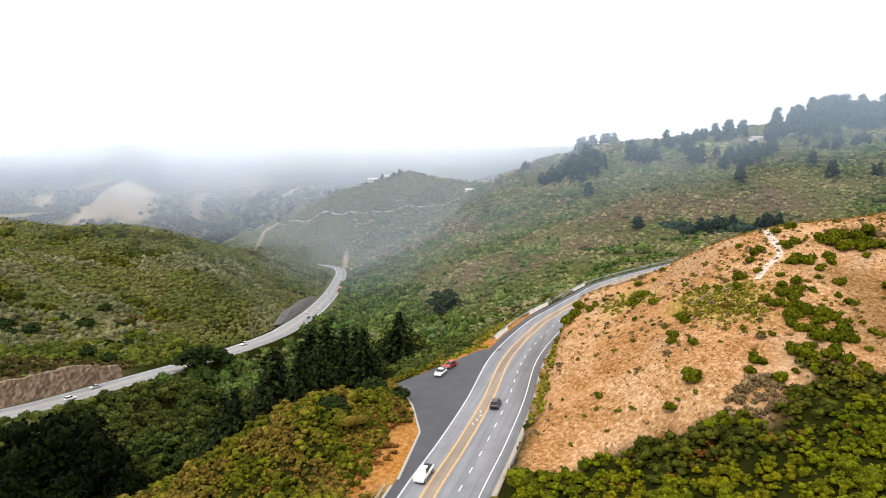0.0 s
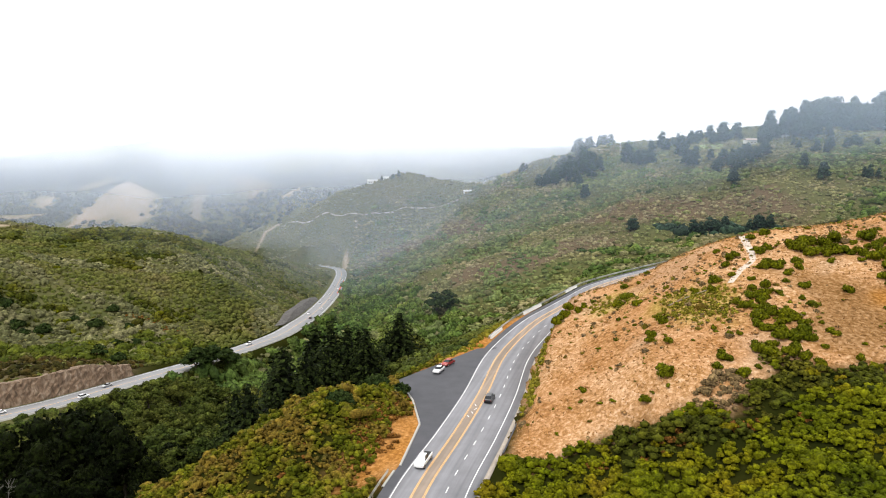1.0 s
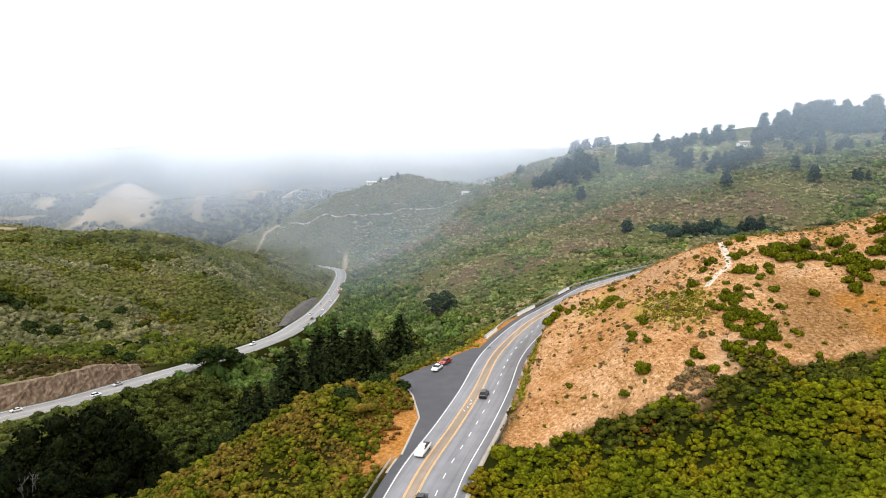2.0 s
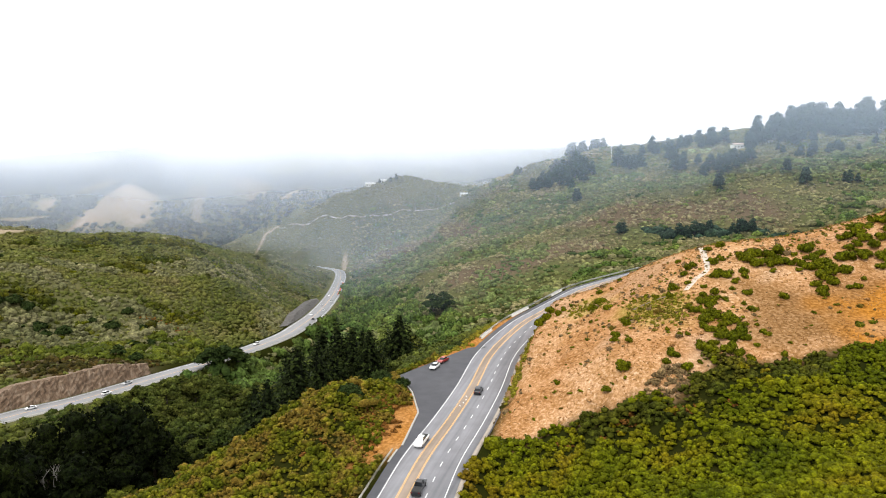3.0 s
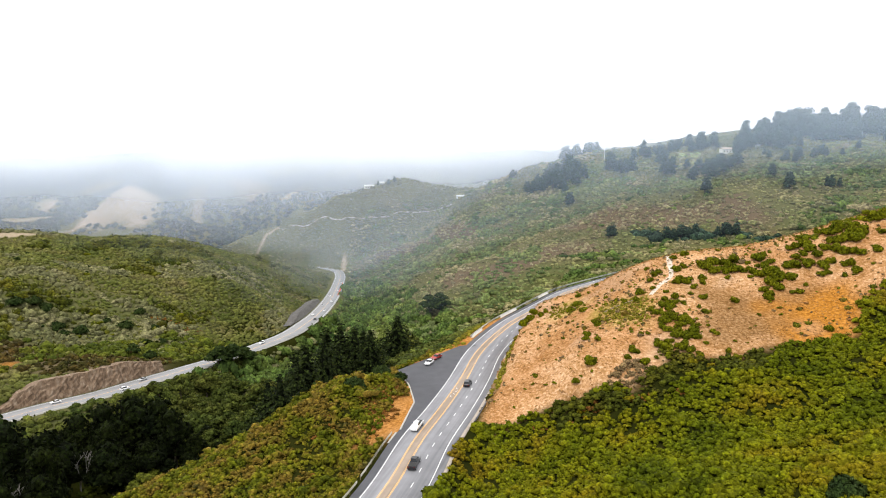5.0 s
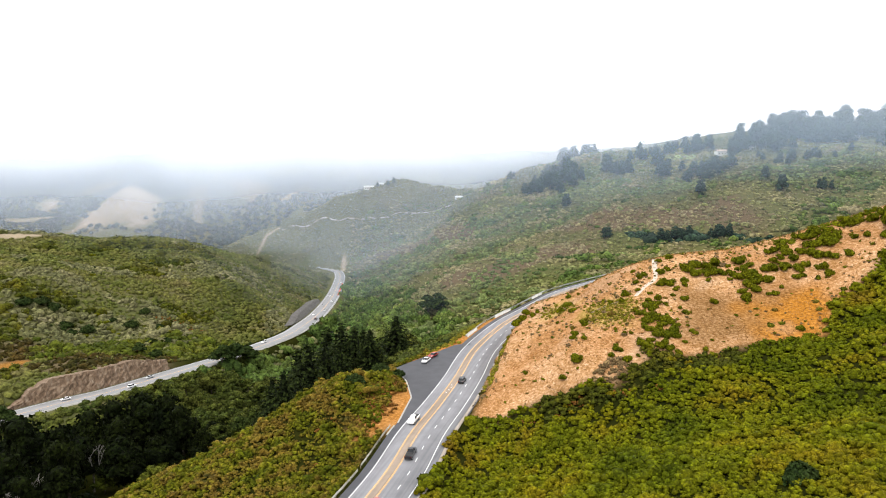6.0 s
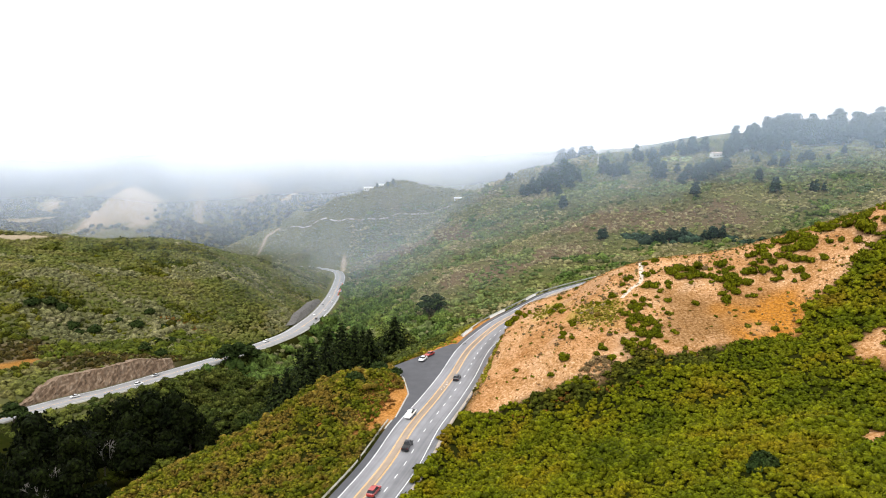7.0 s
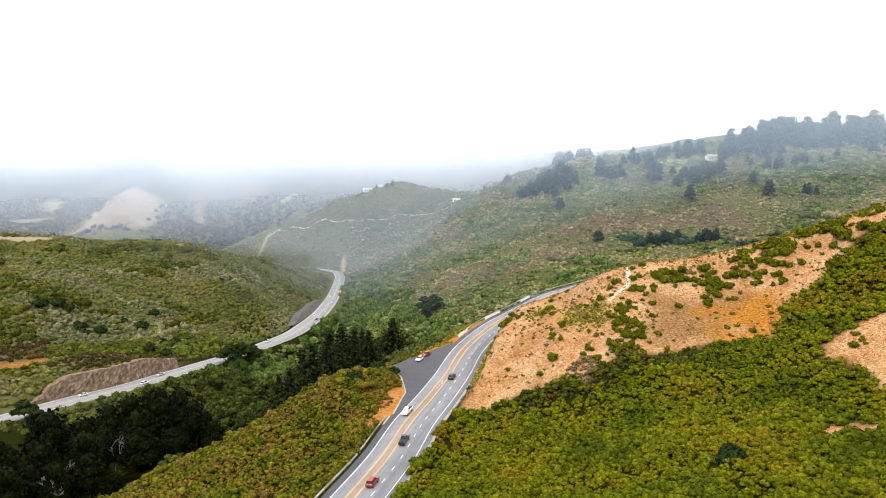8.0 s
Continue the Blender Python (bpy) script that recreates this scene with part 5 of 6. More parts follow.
def plant_trees():
    rng = np.random.RandomState(31)
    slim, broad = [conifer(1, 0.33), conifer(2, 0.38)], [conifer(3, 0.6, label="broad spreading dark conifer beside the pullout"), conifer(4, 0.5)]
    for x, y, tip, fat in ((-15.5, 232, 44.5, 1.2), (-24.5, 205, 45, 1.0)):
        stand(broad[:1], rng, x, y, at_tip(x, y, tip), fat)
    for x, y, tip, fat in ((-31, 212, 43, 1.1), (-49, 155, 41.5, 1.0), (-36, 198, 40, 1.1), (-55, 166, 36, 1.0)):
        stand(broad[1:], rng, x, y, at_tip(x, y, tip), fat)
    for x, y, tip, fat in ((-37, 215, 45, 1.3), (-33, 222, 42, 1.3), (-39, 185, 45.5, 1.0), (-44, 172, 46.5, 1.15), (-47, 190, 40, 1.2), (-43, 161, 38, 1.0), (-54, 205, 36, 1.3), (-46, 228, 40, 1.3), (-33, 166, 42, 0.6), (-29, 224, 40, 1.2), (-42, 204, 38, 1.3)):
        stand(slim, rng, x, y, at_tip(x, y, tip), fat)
    remove_models(slim + broad)
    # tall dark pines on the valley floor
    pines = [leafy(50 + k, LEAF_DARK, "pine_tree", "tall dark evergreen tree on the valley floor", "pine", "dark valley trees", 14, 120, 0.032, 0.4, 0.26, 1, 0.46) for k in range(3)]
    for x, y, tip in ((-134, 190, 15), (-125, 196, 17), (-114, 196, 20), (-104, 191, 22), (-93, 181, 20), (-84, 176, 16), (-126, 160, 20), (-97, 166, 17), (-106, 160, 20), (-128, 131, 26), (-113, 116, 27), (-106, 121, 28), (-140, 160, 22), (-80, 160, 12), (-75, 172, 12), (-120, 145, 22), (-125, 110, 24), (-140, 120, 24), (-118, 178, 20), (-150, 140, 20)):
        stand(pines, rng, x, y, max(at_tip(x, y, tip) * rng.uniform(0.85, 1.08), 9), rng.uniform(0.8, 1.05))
    x, y = scatter(rng, -165, -55, 70, 205, 9.5)
    h, w = road_offsets(x, y)
    ok = (w > 15) & (h < -34) & (ground_z(x, y) < 4)
    under = leafy(77, LEAF_FOOT, "understorey_tree", "olive green young tree between dark pines", "tree", "young valley trees", 9, 60, 0.04, 0.3, 0.34, 1)
    for a, b in zip(x[ok], y[ok]):
        pick = rng.rand()
        if pick < 0.4:
            stand([under], rng, a, b, rng.uniform(5, 9), 1.4)
        elif pick < 0.6:
            stand(pines, rng, a, b, rng.uniform(8, 12), 1.3)
    remove_models(pines + [under])
    # lighter broadleaf trees along the creek
    broadleaf = [leafy(70 + k, LEAF_VALLEY, "broadleaf_tree", "green broadleaf tree in the creek valley", "tree", "creek trees", 11, 70, 0.04, 0.35, 0.36, 1) for k in range(4)]
    x, y = scatter(rng, -140, 20, 95, 800, 9.5)
    h, w = road_offsets(x, y)
    z = ground_z(x, y)
    ok = (w > 11) & (h < -30) & (z < np.where(y > 480, -8 - (y - 480) * 0.03, 14)) & (y > 203)
    far = [[], []]
    for a, b, off in zip(x[ok], y[ok], w[ok]):
        tall = rng.uniform(8, 13.5) if off > 22 else rng.uniform(4.5, 7)
        if b < 300:
            stand(broadleaf, rng, a, b, tall, rng.uniform(1.0, 1.3))
        else:
            far[0] += [a, a + 2.0, a - 1.5]
            far[1] += [b, b + 1.5, b - 2.0]
    cover("creek_woods", "green broadleaf woods filling the creek valley", LEAF_CREEK, np.array(far[0]), np.array(far[1]), rng.uniform(2.2, 4.2, len(far[0])), rng, 2, 1, 12, 0.22, 1.3, category="woods")
    dark_one = leafy(90, LEAF_EVERGREEN, "evergreen_tree", "round dark evergreen tree beside the road", "tree", "dark roadside trees", 8, 100, 0.05, 0.25, 0.3)
    for a, b, t in ((-121, 316, 12), (-115, 324, 13), (-110, 332, 11), (-183, 214, 11), (-4, 487, 17), (4, 492, 15), (-168, 316, 7), (-176, 213, 9)):
        stand([dark_one], rng, a, b, t, 1.3)
    remove_models(broadleaf + [dark_one])
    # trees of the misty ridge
    ridge = [leafy(110 + k, LEAF_RIDGE, "ridge_tree", "evergreen tree on the misty ridge, leaves tinted with blue haze", "tree", "ridge trees", 15, 44, 0.05, 0.12, 0.25, 1, 0.62, 0.95) for k in range(4)]
    for cx, cy, sx, sy, count, lo, hi in ((235, 1012, 48, 8, 26, 12, 19), (162, 830, 30, 40, 52, 12, 20), (228, 800, 14, 40, 12, 14, 20), (276, 858, 10, 4, 4, 14, 20), (290, 817, 3, 5, 3, 15, 22), (262, 722, 8, 10, 6, 9, 13), (310, 703, 24, 22, 22, 9, 15),
                                          (322, 880, 30, 14, 9, 12, 18), (348, 842, 14, 8, 7, 15, 21), (420, 800, 36, 22, 46, 15, 24), (500, 830, 50, 30, 76, 17, 28), (590, 800, 50, 40, 56, 17, 28), (430, 722, 40, 10, 16, 9, 14), (400, 628, 6, 4, 3, 9, 12), (363, 636, 4, 4, 3, 12, 15),
                                          (283, 652, 4, 4, 3, 12, 15), (164, 580, 3, 3, 2, 9, 12), (155, 722, 3, 3, 2, 10, 13), (222, 552, 18, 5, 10, 7, 11), (258, 542, 10, 4, 6, 8, 12), (112, 936, 5, 3, 3, 8, 11), (354, 656, 4, 3, 2, 8, 11), (-190, 1142, 4, 3, 2, 8, 12), (-95, 1092, 20, 4, 4, 5, 9), (-385, 1222, 8, 5, 4, 8, 12)):
        for _ in range(count):
            a, b = rng.normal(cx, sx * 0.6), rng.normal(cy, sy * 0.6)
            stand(ridge, rng, a, b, rng.uniform(lo, hi) * rng.uniform(0.75, 1.4), rng.uniform(0.65, 1.05))
    remove_models(ridge)


def at_tip(x, y, z):
    return z - at_ground(x, y)


plant_trees()


def dead_tree(seed, h):
    """Bare grey tree: a trunk that forks four times."""
    rng = random.Random(seed)
    bm = bmesh.new()

    def grow(a, d, length, r, depth):
        b = a + d * length
        limb(bm, a, b, r, r * 0.65, 6)
        if depth:
            for _ in range(3):
                e = (d + Vector((rng.uniform(-1, 1), rng.uniform(-1, 1), rng.uniform(-0.2, 0.7))) * 0.75).normalized()
                grow(b, e, length * rng.uniform(0.6, 0.85), r * 0.6, depth - 1)

    grow(Vector((0, 0, -0.3)), Vector((0, 0, 1)), h * 0.32, h * 0.022, 4)
    return bm_mesh("dead_tree", bm, GREY_WOOD)


for k, (x, y, h) in enumerate(((-119, 164, 19), (-113, 116, 19), (-98, 240, 9), (-90, 236, 8))):
    ob = new("dead_tree", dead_tree(k, h))
    ob.matrix_basis = pose(x, y, at_ground(x, y), 0, 0, 40 * k)
    tagged(ob, "bare grey dead tree among the dark pines", "dead tree", "dead trees")

# ---------------------------------------------------------------- rock cut, walls, rails


def rock_cut(y0, y1, high, seed, mat=None, label="steep brown rock cutting above the valley road"):
    rng = np.random.RandomState(seed)
    i0, i1 = index_at(LOW_ROAD, y0), index_at(LOW_ROAD, y1)
    line = spline([tuple(p) for p in LOW_ROAD[i0:i1 + 1:3]], 1.4)
    n, k, rows = side(line), len(line), 9
    u = np.linspace(0, 1, k)
    top = high * np.minimum(smooth(0, 0.30, u), 1 - 0.45 * smooth(0.75, 1.0, u)) + 0.5
    ridges = np.interp(np.arange(k), np.arange(0, k, 3), rng.normal(0, 0.3, len(range(0, k, 3))))
    V = []
    for r in range(rows):
        w = r / (rows - 1)
        jag = rng.normal(0, 0.18, k) * (0.3 + (0 < r < rows - 1)) + ridges
        off = -(8.6 + 3.6 * w * top / max(high, 1) + jag * (r > 0))
        V.append(np.c_[line[:, :2] + n * off[:, None], line[:, 2] - 0.3 + top * w + (rng.normal(0, 0.25, k) if r else 0)])
    off = -(8.6 + 3.6 * top / max(high, 1) + 6)
    V.append(np.c_[line[:, :2] + n * off[:, None], line[:, 2] + top - 1.0])
    i, j = (a.ravel() for a in np.meshgrid(np.arange(k - 1), np.arange(rows)))
    a = j * k + i
    me = mesh_from("rock_cut", np.vstack(V), np.vstack([np.stack([a, a + k, a + k + 1], 1), np.stack([a, a + k + 1, a + 1], 1)]), mat or ROCK)
    me.polygons.foreach_set("use_smooth", np.zeros(len(me.polygons), bool))
    return tagged(new("rock_cut", me), label, "rock face", kind="structure")


rock_cut(228, 302, 9.0, 1)
rock_cut(196, 224, 4.5, 2)
GREY_ROCK = two_tone("grey_rock", [(0.3, (0.05, 0.047, 0.045)), (0.7, (0.12, 0.11, 0.105))], [(0.3, (0.03, 0.03, 0.028)), (0.7, (0.16, 0.15, 0.14))], 0.2, 1.2, 0.95, 0.8, 0.6)
rock_cut(440, 600, 3.4, 3, GREY_ROCK, "low dark grey rock bank beside the valley road")


def rail_beam(length, mat):
    """A W-section rail beam along y, with its ends turned down a little."""
    bm = bmesh.new()
    prof = [(0.0, -0.155), (0.0, -0.11), (0.08, -0.075), (0.08, -0.035), (0.0, 0.0), (0.08, 0.035), (0.08, 0.075), (0.0, 0.11), (0.0, 0.155)]
    rows = [[bm.verts.new((x, y, z)) for x, z in prof] for y in (-length / 2, length / 2)]
    for k in range(len(prof) - 1):
        bm.faces.new((rows[0][k], rows[0][k + 1], rows[1][k + 1], rows[1][k]))
    bmesh.ops.solidify(bm, geom=bm.faces[:], thickness=0.02)
    return bm_mesh("beam", bm, mat)


def post_mesh(h, mat, w=0.16):
    bm = bmesh.new()
    box_bm(bm, (w, w, h), pose(0, 0, h / 2), 0.012)
    return bm_mesh("post", bm, mat)


def guardrail(line, step, y0, y1, off, label, mat, pitch=3.8, every=1):
    rail = tagged(new("guardrail"), label, "guardrail", "highway guardrails")
    beam, post = rail_beam(pitch + 0.08, mat), post_mesh(1.25, WOOD)
    s0, s1 = step * index_at(line, y0), step * index_at(line, y1)
    s = s0
    while s < s1:
        a = on_line(line, s + pitch / 2, off, step, 0.62)
        part("beam", beam, rail, at=a @ Matrix.Scale(2.2, 4, (0, 0, 1)))
        p = on_line(line, s, off - 0.12, step, -0.45)
        part("post", post, rail, at=pose(*p.translation))
        s += pitch
    return rail


guardrail(HIGH_ROAD, 2.0, 20, 72, -7.0, "weathered pale steel guardrail on wooden posts", RAIL_WHITE)
guardrail(HIGH_ROAD, 2.0, 78, 97, -7.2, "weathered pale steel guardrail on wooden posts", RAIL_WHITE)
guardrail(HIGH_ROAD, 2.0, 187, 302, -8.0, "grey steel guardrail round the outer bend", STEEL)


def barrier_block(length):
    bm = bmesh.new()
    prof = [(-0.3, 0), (-0.3, 0.08), (-0.18, 0.33), (-0.1, 0.85), (0.1, 0.85), (0.18, 0.33), (0.3, 0.08), (0.3, 0)]
    rows = [[bm.verts.new((x, y, z)) for x, z in prof] for y in (-length / 2, length / 2)]
    k = len(prof)
    for i in range(k):
        bm.faces.new((rows[0][i], rows[0][(i + 1) % k], rows[1][(i + 1) % k], rows[1][i]))
    bm.faces.new(rows[0][::-1])
    bm.faces.new(rows[1])
    bmesh.ops.recalc_face_normals(bm, faces=bm.faces[:])
    return bm_mesh("barrier_block", bm, plain("white_barrier", (0.72, 0.71, 0.68), 0.8))


BLOCK = barrier_block(3.6)
for y0, count in ((188, 3), (216, 4), (247, 3)):
    s = 2.0 * index_at(HIGH_ROAD, y0)
    for k in range(count):
        ob = new("barrier_block", BLOCK)
        ob.matrix_basis = on_line(HIGH_ROAD, s + 3.7 * k, -7.4, 2.0, -0.05)
        tagged(ob, "white concrete crash barrier block at the bend", "barrier", "white barrier blocks")

i0, i1 = index_at(HIGH_ROAD, 96), index_at(HIGH_ROAD, 104)
kerb = ribbon("kerb", HIGH_ROAD, -6.75, -6.35, 0.16, CONCRETE, 0.4, i0, i1)
tagged(new("kerb", kerb), "pale concrete kerb along the dark shoulder", "kerb", kind="structure")
i0, i1 = index_at(HIGH_ROAD, 114), index_at(HIGH_ROAD, 160)
tagged(new("drain_kerb", ribbon("drain_kerb", HIGH_ROAD, 10.25, 10.5, 0.1, ASPHALT_DARK, 0.5, i0, i1)), "dark asphalt kerb at the foot of the cut", "kerb", kind="structure")


def pullout_kerb():
    pts = [(-7.3, 105.3), (-4.4, 124.5), (-4.7, 127), (-6.5, 139), (-8.8, 146)]
    z = along(HIGH_ROAD, np.array([p[0] for p in pts]), np.array([p[1] for p in pts]))[1]
    line = np.array([(p[0], p[1], q) for p, q in zip(pts, z)])
    dense = np.vstack([np.linspace(line[k], line[k + 1], 6, endpoint=False) for k in range(len(line) - 1)] + [line[-1:]])
    tagged(new("kerb", ribbon("kerb", dense, -0.2, 0.2, 0.14, CONCRETE, 0.3)), "low pale kerb round the pullout", "kerb", kind="structure")


pullout_kerb()

# low wall and half bridge of the valley road
i0, i1 = index_at(LOW_ROAD, 150), index_at(LOW_ROAD, 640)
tagged(new("parapet", ribbon("parapet", LOW_ROAD, 7.05, 7.45, 0.75, CONCRETE, 1.6, i0, i1)), "low concrete parapet beside the valley road", "parapet", kind="structure")
viaduct = tagged(new("half_bridge"), "concrete half bridge with columns under the valley road", "bridge")
i0, i1 = index_at(LOW_ROAD, 196), index_at(LOW_ROAD, 238)
part("edge_beam", ribbon("edge_beam", LOW_ROAD, 6.6, 7.6, -0.15, CONCRETE, 0.9, i0, i1), viaduct)
COLUMN = post_mesh(6.0, CONCRETE, 0.6)
for k in range(11):
    p = on_line(LOW_ROAD, 3.0 * i0 + 4.0 * k, 7.0, 3.0, -6.9).translation
    part("column", COLUMN, viaduct, at=pose(*p))

# ---------------------------------------------------------------- trail, log, far road


def draped(name, pts, half, mat, label, category, lift=0.08, step=1.5, kind="structure"):
    line = spline([(x, y, 0) for x, y in pts], step)
    rng = np.random.RandomState(3)
    n = side(line)
    cols = []
    for o in (-1, -0.4, 0.4, 1):
        w = half * (o + rng.normal(0, 0.12, len(line)))
        p = line[:, :2] + n * w[:, None]
        cols.append(np.c_[p, ground_z(p[:, 0], p[:, 1]) + lift * (1 if abs(o) < 1 else -0.3)])
    k = len(line)
    i, j = (a.ravel() for a in np.meshgrid(np.arange(k - 1), np.arange(3)))
    a = j * k + i
    return tagged(new(name, mesh_from(name, np.vstack(cols), np.stack([a, a + k, a + k + 1, a + 1], 1), mat)), label, category, kind=kind)


draped("trail", [(79.5, 168), (77.8, 162), (75.8, 155), (74.1, 149), (72.3, 146.6), (69.3, 144.6), (66.0, 141), (64.5, 139)], 0.8, DIRT, "pale bare footpath climbing the dry hill", "footpath")
draped("far_track", [(-290, 1190), (-251, 1147), (-205, 1100), (-161, 1060), (-105, 1030), (-70, 1025), (-35, 1019), (2, 1021), (32, 1012)], 0.8, GRAVEL, "pale road cut across the distant spur", "track", 0.7, 6.0)
draped("lawn", [(312, 880), (330, 850), (344, 826)], 9, plain("lawn_grass", (0.22, 0.27, 0.09), 0.9), "light green lawn below the ridge house", "lawn", 0.6, 6.0)


def fallen_log():
    bm = bmesh.new()
    pts = [(51.3, 140.0), (54, 140.4), (57.7, 140.0), (60.5, 139.8)]
    p = [Vector((x, y, at_ground(x, y) + 0.2)) for x, y in pts]
    for a, b in zip(p, p[1:]):
        limb(bm, a, b, 0.2, 0.17)
    return tagged(new("pipe", bm_mesh("pipe", bm, WOOD)), "dark old pipe lying across the dry slope", "pipe")


fallen_log()

# ---------------------------------------------------------------- vehicles

GLASS, _n, _l, _b = material("car_glass")
_b.inputs["Base Color"].default_value, _b.inputs["Roughness"].default_value = (0.012, 0.014, 0.017, 1), 0.06
TYRE = plain("tyre_rubber", (0.02, 0.02, 0.02), 0.9)
RIM = plain("alloy_rim", (0.5, 0.5, 0.5), 0.35, 0.8)
LAMP = plain("lamp_glass", (0.75, 0.75, 0.72), 0.15)
TAIL = plain("tail_lamp", (0.35, 0.02, 0.02), 0.2)
PLATE = plain("plate_blank", (0.6, 0.6, 0.6), 0.5)
PAINT = {k: plain(k + "_paint", c, 0.28, 0.0, 0.03) for k, c in (("white", (0.80, 0.80, 0.80)), ("black", (0.018, 0.018, 0.021)), ("red", (0.30, 0.025, 0.02)), ("silver", (0.45, 0.46, 0.47)))}

# side outlines: body line, then glasshouse (along y, up z)
SHAPES = {
    "sedan": ([(-2.3, 0.35), (-2.32, 0.75), (-2.1, 0.92), (-1.2, 0.98), (1.0, 0.95), (2.1, 0.78), (2.3, 0.6), (2.28, 0.32)], [(-1.55, 0.95), (-0.95, 1.42), (0.35, 1.45), (1.15, 0.94)]),
    "suv": ([(-2.3, 0.4), (-2.34, 0.95), (-2.2, 1.08), (-1.2, 1.1), (1.0, 1.06), (2.1, 0.95), (2.32, 0.7), (2.3, 0.4)], [(-2.15, 1.06), (-1.9, 1.70), (0.3, 1.74), (1.1, 1.05)]),
    "pickup": ([(-2.8, 0.5), (-2.82, 1.1), (-0.75, 1.12), (-0.7, 1.12), (1.3, 1.12), (2.6, 1.05), (2.8, 0.85), (2.78, 0.45)], [(-0.65, 1.08), (-0.45, 1.82), (0.8, 1.84), (1.5, 1.1)]),
}


def loft(outline, widths, mat, name, bevel=0.06):
    """A closed body from a side outline, narrower where the widths say so."""
    bm = bmesh.new()
    rows = [[bm.verts.new((s * w, y, z)) for (y, z), w in zip(outline, widths)] for s in (-1, 1)]
    bm.faces.new(rows[0])
    bm.faces.new(rows[1][::-1])
    k = len(outline)
    for i in range(k):
        bm.faces.new((rows[0][i], rows[1][i], rows[1][(i + 1) % k], rows[0][(i + 1) % k]))
    bmesh.ops.recalc_face_normals(bm, faces=bm.faces[:])
    bmesh.ops.bevel(bm, geom=bm.edges[:], offset=bevel, segments=2, affect="EDGES", clamp_overlap=True)
    return bm_mesh(name, bm, mat)


def wheel_meshes():
    out = []
    for r, w, mat, name in ((0.35, 0.24, TYRE, "tyre"), (0.22, 0.26, RIM, "rim")):
        bm = bmesh.new()
        bmesh.ops.create_cone(bm, cap_ends=True, segments=16, radius1=r, radius2=r, depth=w, matrix=pose(0, 0, 0, 0, 90, 0))
        bmesh.ops.bevel(bm, geom=[e for e in bm.edges if len(e.link_faces) == 2 and any(len(f.verts) > 4 for f in e.link_faces)], offset=0.03, segments=1, affect="EDGES")
        out.append(bm_mesh(name, bm, mat))
    return out


TYRE_MESH, RIM_MESH = wheel_meshes()


def lamp_mesh(mat, w=0.3):
    bm = bmesh.new()
    box_bm(bm, (w, 0.08, 0.14), Matrix(), 0.02)
    return bm_mesh("lamp", bm, mat)


def vehicle(shape, paint, label, m, group=""):
    body_line, house = SHAPES[shape]
    car = tagged(new({"sedan": "car", "suv": "car", "pickup": "pickup_truck"}[shape]), label, "pickup truck" if shape == "pickup" else "car", group)
    part("body", loft(body_line, [0.86 if z < 0.7 else 0.90 for y, z in body_line], PAINT[paint], "body"), car)
    part("windows", loft(house, [0.80 if z < 1.2 else 0.62 for y, z in house], GLASS, "windows", 0.05), car, "dark tinted windows")
    roof = [(y, z) for y, z in house if z > 1.2]
    bm = bmesh.new()
    box_bm(bm, (1.22, roof[1][0] - roof[0][0] - 0.02, 0.05), pose(0, (roof[0][0] + roof[1][0]) / 2, roof[0][1] + 0.012), 0.02)
    part("roof", bm_mesh("roof", bm, PAINT[paint]), car)
    if shape == "pickup":
        bm = bmesh.new()
        box_bm(bm, (1.46, 1.85, 0.06), pose(0, -1.75, 1.14), 0.02)
        part("load_bed", bm_mesh("load_bed", bm, TYRE), car, "black load bed")
    back_y, front_y = body_line[1][0], body_line[-2][0]
    for sx in (-1, 1):
        for wy in (back_y + 0.85, front_y - 0.85):
            wheel = part("wheel", TYRE_MESH, car, at=pose(sx * 0.8, wy, 0.35))
            part("rim", RIM_MESH, wheel, "alloy rim")
        part("headlight", lamp_mesh(LAMP), car, "clear headlight", pose(sx * 0.62, front_y - 0.02, body_line[-2][1] + 0.05))
        part("tail_light", lamp_mesh(TAIL, 0.22), car, "red tail light", pose(sx * 0.68, back_y + 0.02, body_line[1][1] - 0.1))
        bm = bmesh.new()
        box_bm(bm, (0.16, 0.10, 0.12), Matrix(), 0.02)
        part("mirror", bm_mesh("mirror", bm, PAINT[paint]), car, at=pose(sx * 0.98, house[-1][0] - 0.35, house[-1][1] + 0.05))
    bm = bmesh.new()
    box_bm(bm, (0.5, 0.02, 0.14), Matrix(), 0.004)
    part("plate", bm_mesh("plate", bm, PLATE), car, "blank pale plate", pose(0, front_y + 0.02, 0.5))
    car.matrix_basis = m
    return car


def drive(line, step, y, off, back=False):
    m = on_line(line, step * index_at(line, y), off, step, 0.01)
    return m @ pose(0, 0, 0, 0, 0, 180) if back else m


vehicle("pickup", "white", "white pickup truck driving on the grey highway", drive(HIGH_ROAD, 2.0, 105, -2.5, True))
vehicle("suv", "black", "black car driving on the grey highway", drive(HIGH_ROAD, 2.0, 139, 2.4))
vehicle("pickup", "black", "dark pickup truck driving on the grey highway", drive(HIGH_ROAD, 2.0, 87, 2.4))
vehicle("suv", "red", "dark red car driving on the grey highway", drive(HIGH_ROAD, 2.0, 63, 2.4))
zp = lambda x, y: float(along(HIGH_ROAD, np.array([x]), np.array([y]))[1][0]) + 0.02
vehicle("sedan", "white", "white car parked in the dark pullout", pose(-0.6, 158.5, zp(-0.6, 158.5), 0, 0, 160))
vehicle("sedan", "red", "dark red car parked behind the white one", pose(1.8, 164.2, zp(1.8, 164.2), 0, 0, 150))
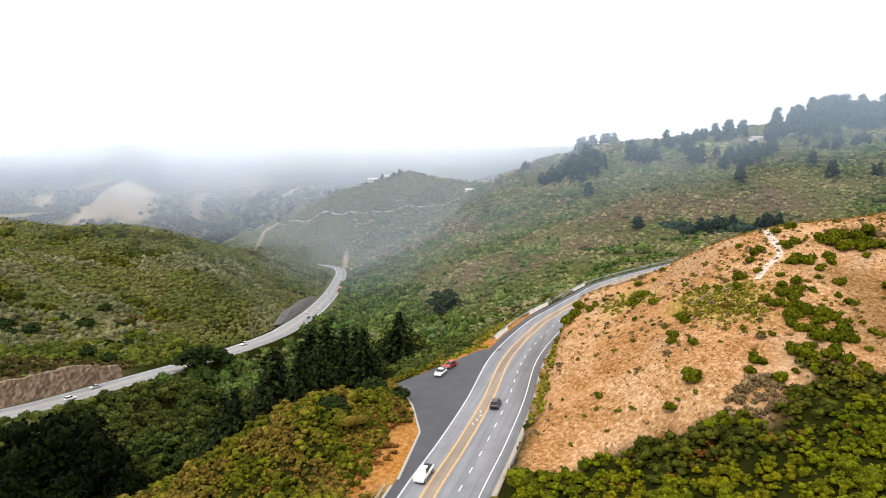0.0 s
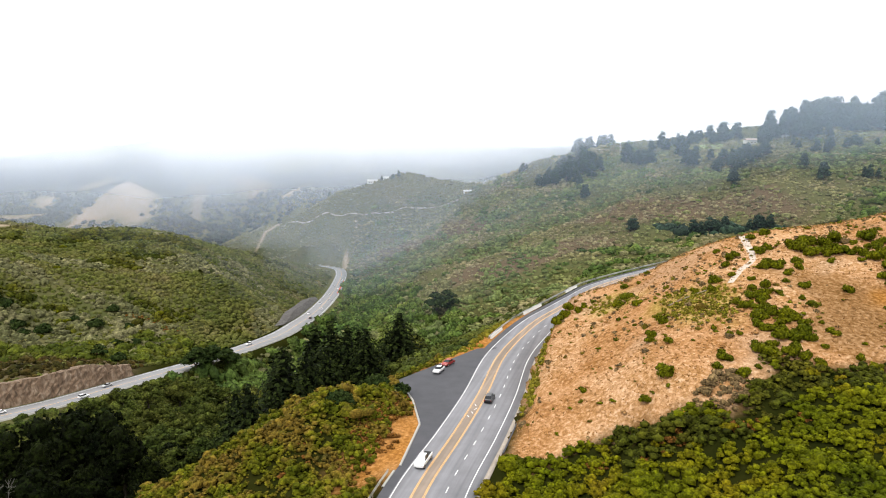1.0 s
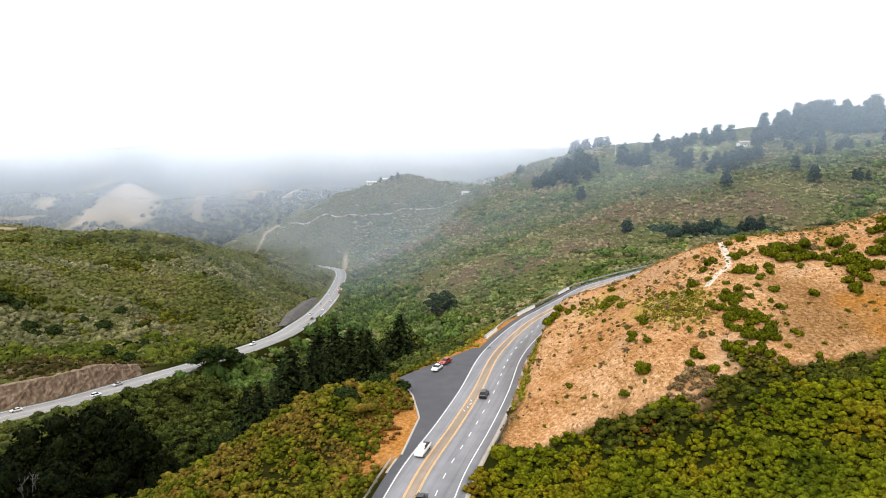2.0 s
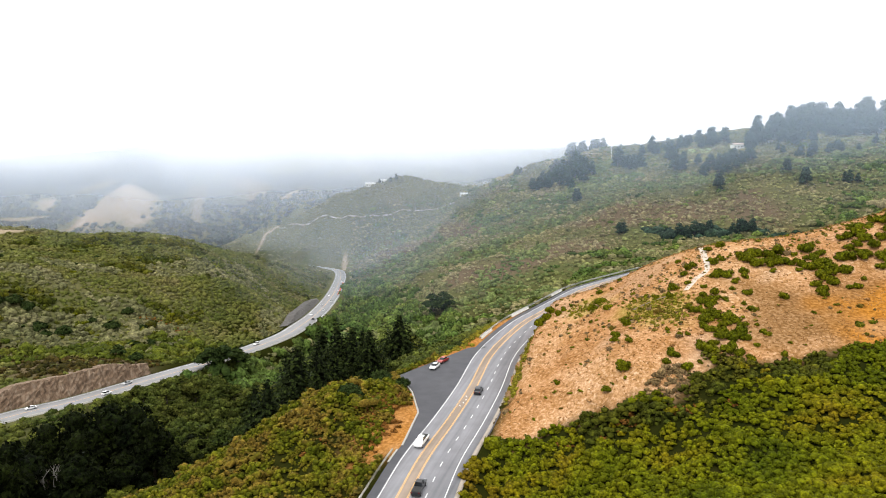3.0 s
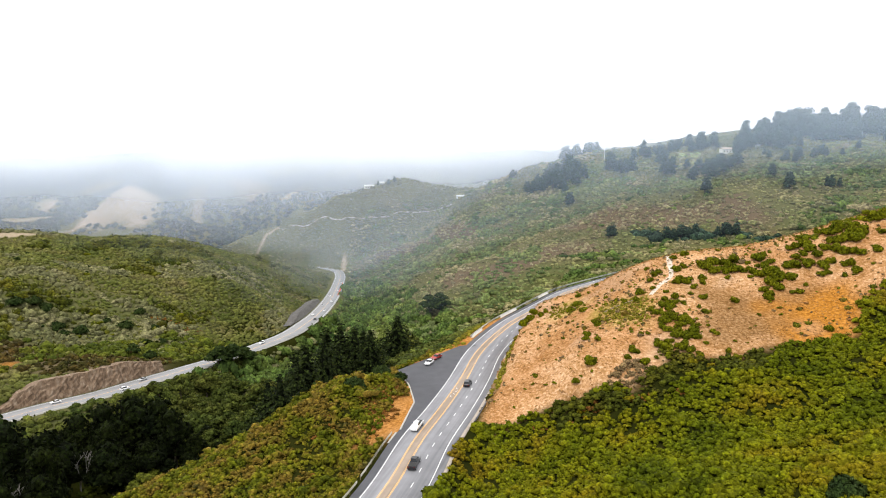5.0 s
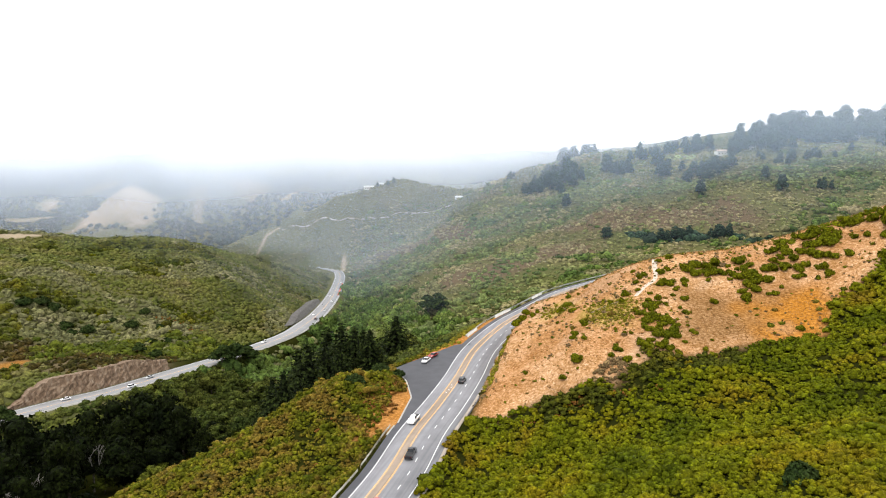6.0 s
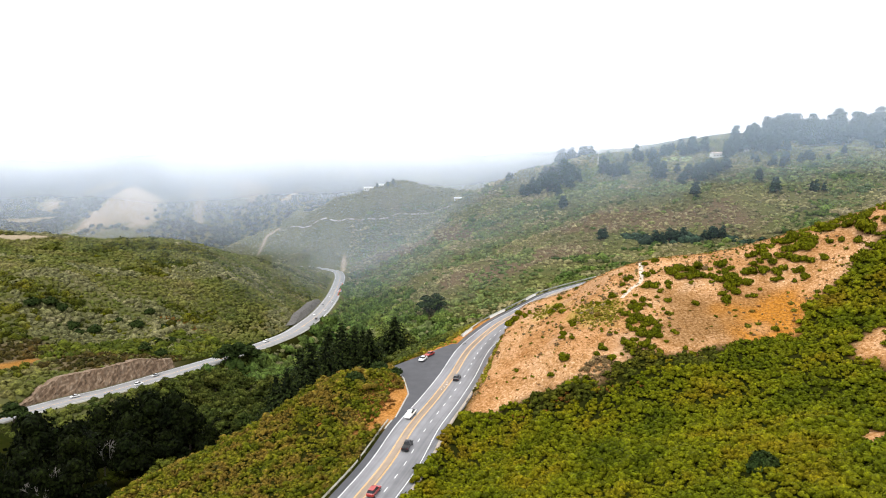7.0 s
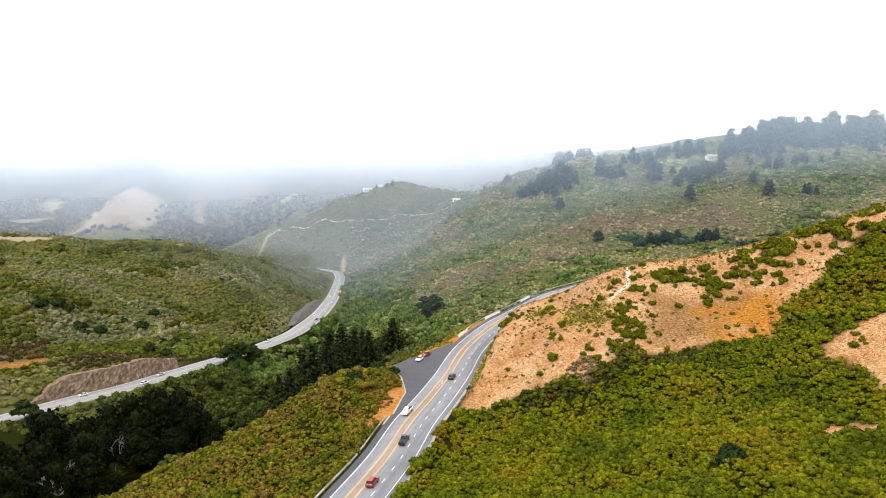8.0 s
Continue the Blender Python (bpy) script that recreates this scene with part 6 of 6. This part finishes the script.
for y, off, paint in ((226, -3, "white"), (250, -3, "white"), (273, 3, "white"), (286, -3, "silver"), (341, 3, "white"), (375, -3, "white"), (470, 3, "black"), (492, -3, "white"), (520, 3, "white"), (560, -3, "silver"), (585, 3, "white"), (640, -3, "white"), (690, 3, "white"), (720, -3, "silver"), (790, 3, "white")):
    vehicle("suv" if int(y) % 2 else "sedan", paint, paint + " car on the pale valley road", drive(LOW_ROAD, 3.0, y, off, off < 0), "cars on the valley road")


def traffic_drum():
    bm = bmesh.new()
    bmesh.ops.create_cone(bm, cap_ends=True, segments=12, radius1=0.45, radius2=0.35, depth=1.4, matrix=pose(0, 0, 0.7))
    return bm_mesh("traffic_drum", bm, plain("orange_plastic", (0.75, 0.12, 0.04), 0.5))


DRUM = traffic_drum()
for k in range(22):
    ob = new("traffic_drum", DRUM)
    ob.matrix_basis = on_line(LOW_ROAD, 3.0 * index_at(LOW_ROAD, 650) + 6.0 * k, 5.2, 3.0)
    tagged(ob, "orange traffic drum at the road edge", "traffic drum", "traffic drums")

# ---------------------------------------------------------------- houses on the ridges


def house(x, y, w, d, h, turn, label, roof_colour):
    ob = tagged(new("house"), label, "house", "houses on the ridge")
    z = min(at_ground(x - w / 3, y), at_ground(x + w / 3, y)) - 0.5
    ob.matrix_basis = pose(x, y, z, 0, 0, turn)
    wall = plain("white_wall", (0.72, 0.70, 0.66), 0.8)
    bm = bmesh.new()
    box_bm(bm, (w, d, h), pose(0, 0, h / 2), 0.05)
    part("wall", bm_mesh("wall", bm, wall), ob, "pale rendered wall")
    bm = bmesh.new()
    prof = [(-d / 2 - 0.6, h), (0, h + 0.22 * d), (d / 2 + 0.6, h), (d / 2 + 0.6, h + 0.2), (0, h + 0.22 * d + 0.25), (-d / 2 - 0.6, h + 0.2)]
    rows = [[bm.verts.new((s * (w / 2 + 0.5), a, b)) for a, b in prof] for s in (-1, 1)]
    for k in range(6):
        bm.faces.new((rows[0][k], rows[0][(k + 1) % 6], rows[1][(k + 1) % 6], rows[1][k]))
    bm.faces.new(rows[0])
    bm.faces.new(rows[1])
    bmesh.ops.recalc_face_normals(bm, faces=bm.faces[:])
    part("roof", bm_mesh("roof", bm, plain("roofing", roof_colour, 0.8)), ob)
    bm = bmesh.new()
    box_bm(bm, (1.6, 0.16, 1.3), Matrix(), 0.02)
    pane = bm_mesh("window", bm, GLASS)
    for k in range(int(w // 4)):
        part("window", pane, ob, at=pose(-w / 2 + 2.5 + 4 * k, -d / 2 - 0.02, h * 0.55))
    return ob


for args in ((376, 815, 26, 9, 6, 5, "long white house among ridge trees", (0.45, 0.36, 0.30)), (458, 850, 24, 10, 9, -8, "large pale house on the wooded ridge", (0.42, 0.25, 0.18)), (400, 792, 8, 6, 4, 0, "small white house among trees", (0.3, 0.3, 0.3)),
             (540, 800, 14, 8, 5, 0, "pale house below the wood", (0.4, 0.38, 0.36)), (-112, 1096, 16, 8, 5, 12, "white house on the distant hilltop", (0.5, 0.5, 0.5)), (-92, 1098, 12, 7, 4, 0, "white house on the distant hilltop", (0.5, 0.5, 0.5)), (46, 1022, 26, 7, 4, 0, "low white building in the saddle", (0.6, 0.6, 0.6))):
    house(*args)

bm = bmesh.new()
limb(bm, (0, 0, 0), (0, 0, 26), 0.28, 0.18, 8)
mast = tagged(new("mast"), "slender white mast among the ridge trees", "mast")
part("pole", bm_mesh("pole", bm, RAIL_WHITE), mast)
bm = bmesh.new()
for k in range(3):
    box_bm(bm, (2.2, 0.3, 0.5), pose(0, 0, 25 - k * 1.5), 0.03)
part("crossarm", bm_mesh("crossarm", bm, RAIL_WHITE), mast)
mast.matrix_basis = pose(229, 872, at_ground(229, 872))

# ---------------------------------------------------------------- mist and low cloud


def fog_sheet(y, bend, low, high, z0, z1, seed, lean, zlow=-120, ztop=900):
    """A leaning veil of mist that thins out where it nears the ground."""
    u, h = np.linspace(-1, 1, 141), np.r_[np.arange(zlow, 260, 10), np.linspace(260, ztop, 8)]
    uu, hh = (a.ravel() for a in np.meshgrid(u, h))
    x, yy = uu * (900 + 0.8 * y), y + bend * uu * uu + lean * (hh - 90)
    i, j = (a.ravel() for a in np.meshgrid(np.arange(len(u) - 1), np.arange(len(h) - 1)))
    a = j * len(u) + i
    quads, above = np.stack([a, a + 1, a + len(u) + 1, a + len(u)], 1), hh - ground_z(x, yy)
    quads = quads[above[quads].min(1) > 5]
    me = mesh_from("mist_bank", np.stack([x, yy, hh], 1), quads, fog_material("mist", low, high, z0, z1, seed, (150, 270) if y < 1000 else (90, 190) if y < 2000 else (-300, -200)))
    over = me.attributes.new("over", "FLOAT", "POINT")
    over.data.foreach_set("value", smooth(-3, 34 if y < 1000 else 150, above - 5).astype(np.float32))
    return tagged(new("mist_bank", me), "thin bank of grey-white coastal mist between the ridges", "mist", kind="structure")


for y, bend, low, high, z0, z1, seed, lean in ((470, 100, 0.035, 0.13, 60, 190, 1, 0.3), (620, 100, 0.085, 0.30, 70, 200, 2, 0.4), (830, 150, 0.125, 0.52, 80, 220, 3, 0.6),
                                               (1300, 150, 0.36, 0.60, 30, 226, 4, 0.6), (1620, 200, 0.18, 0.92, 80, 195, 5, 0.5), (2100, 250, 0.9, 1.0, 40, 150, 6, 0.5)):
    fog_sheet(y, bend, low, high, z0, z1, seed, lean)
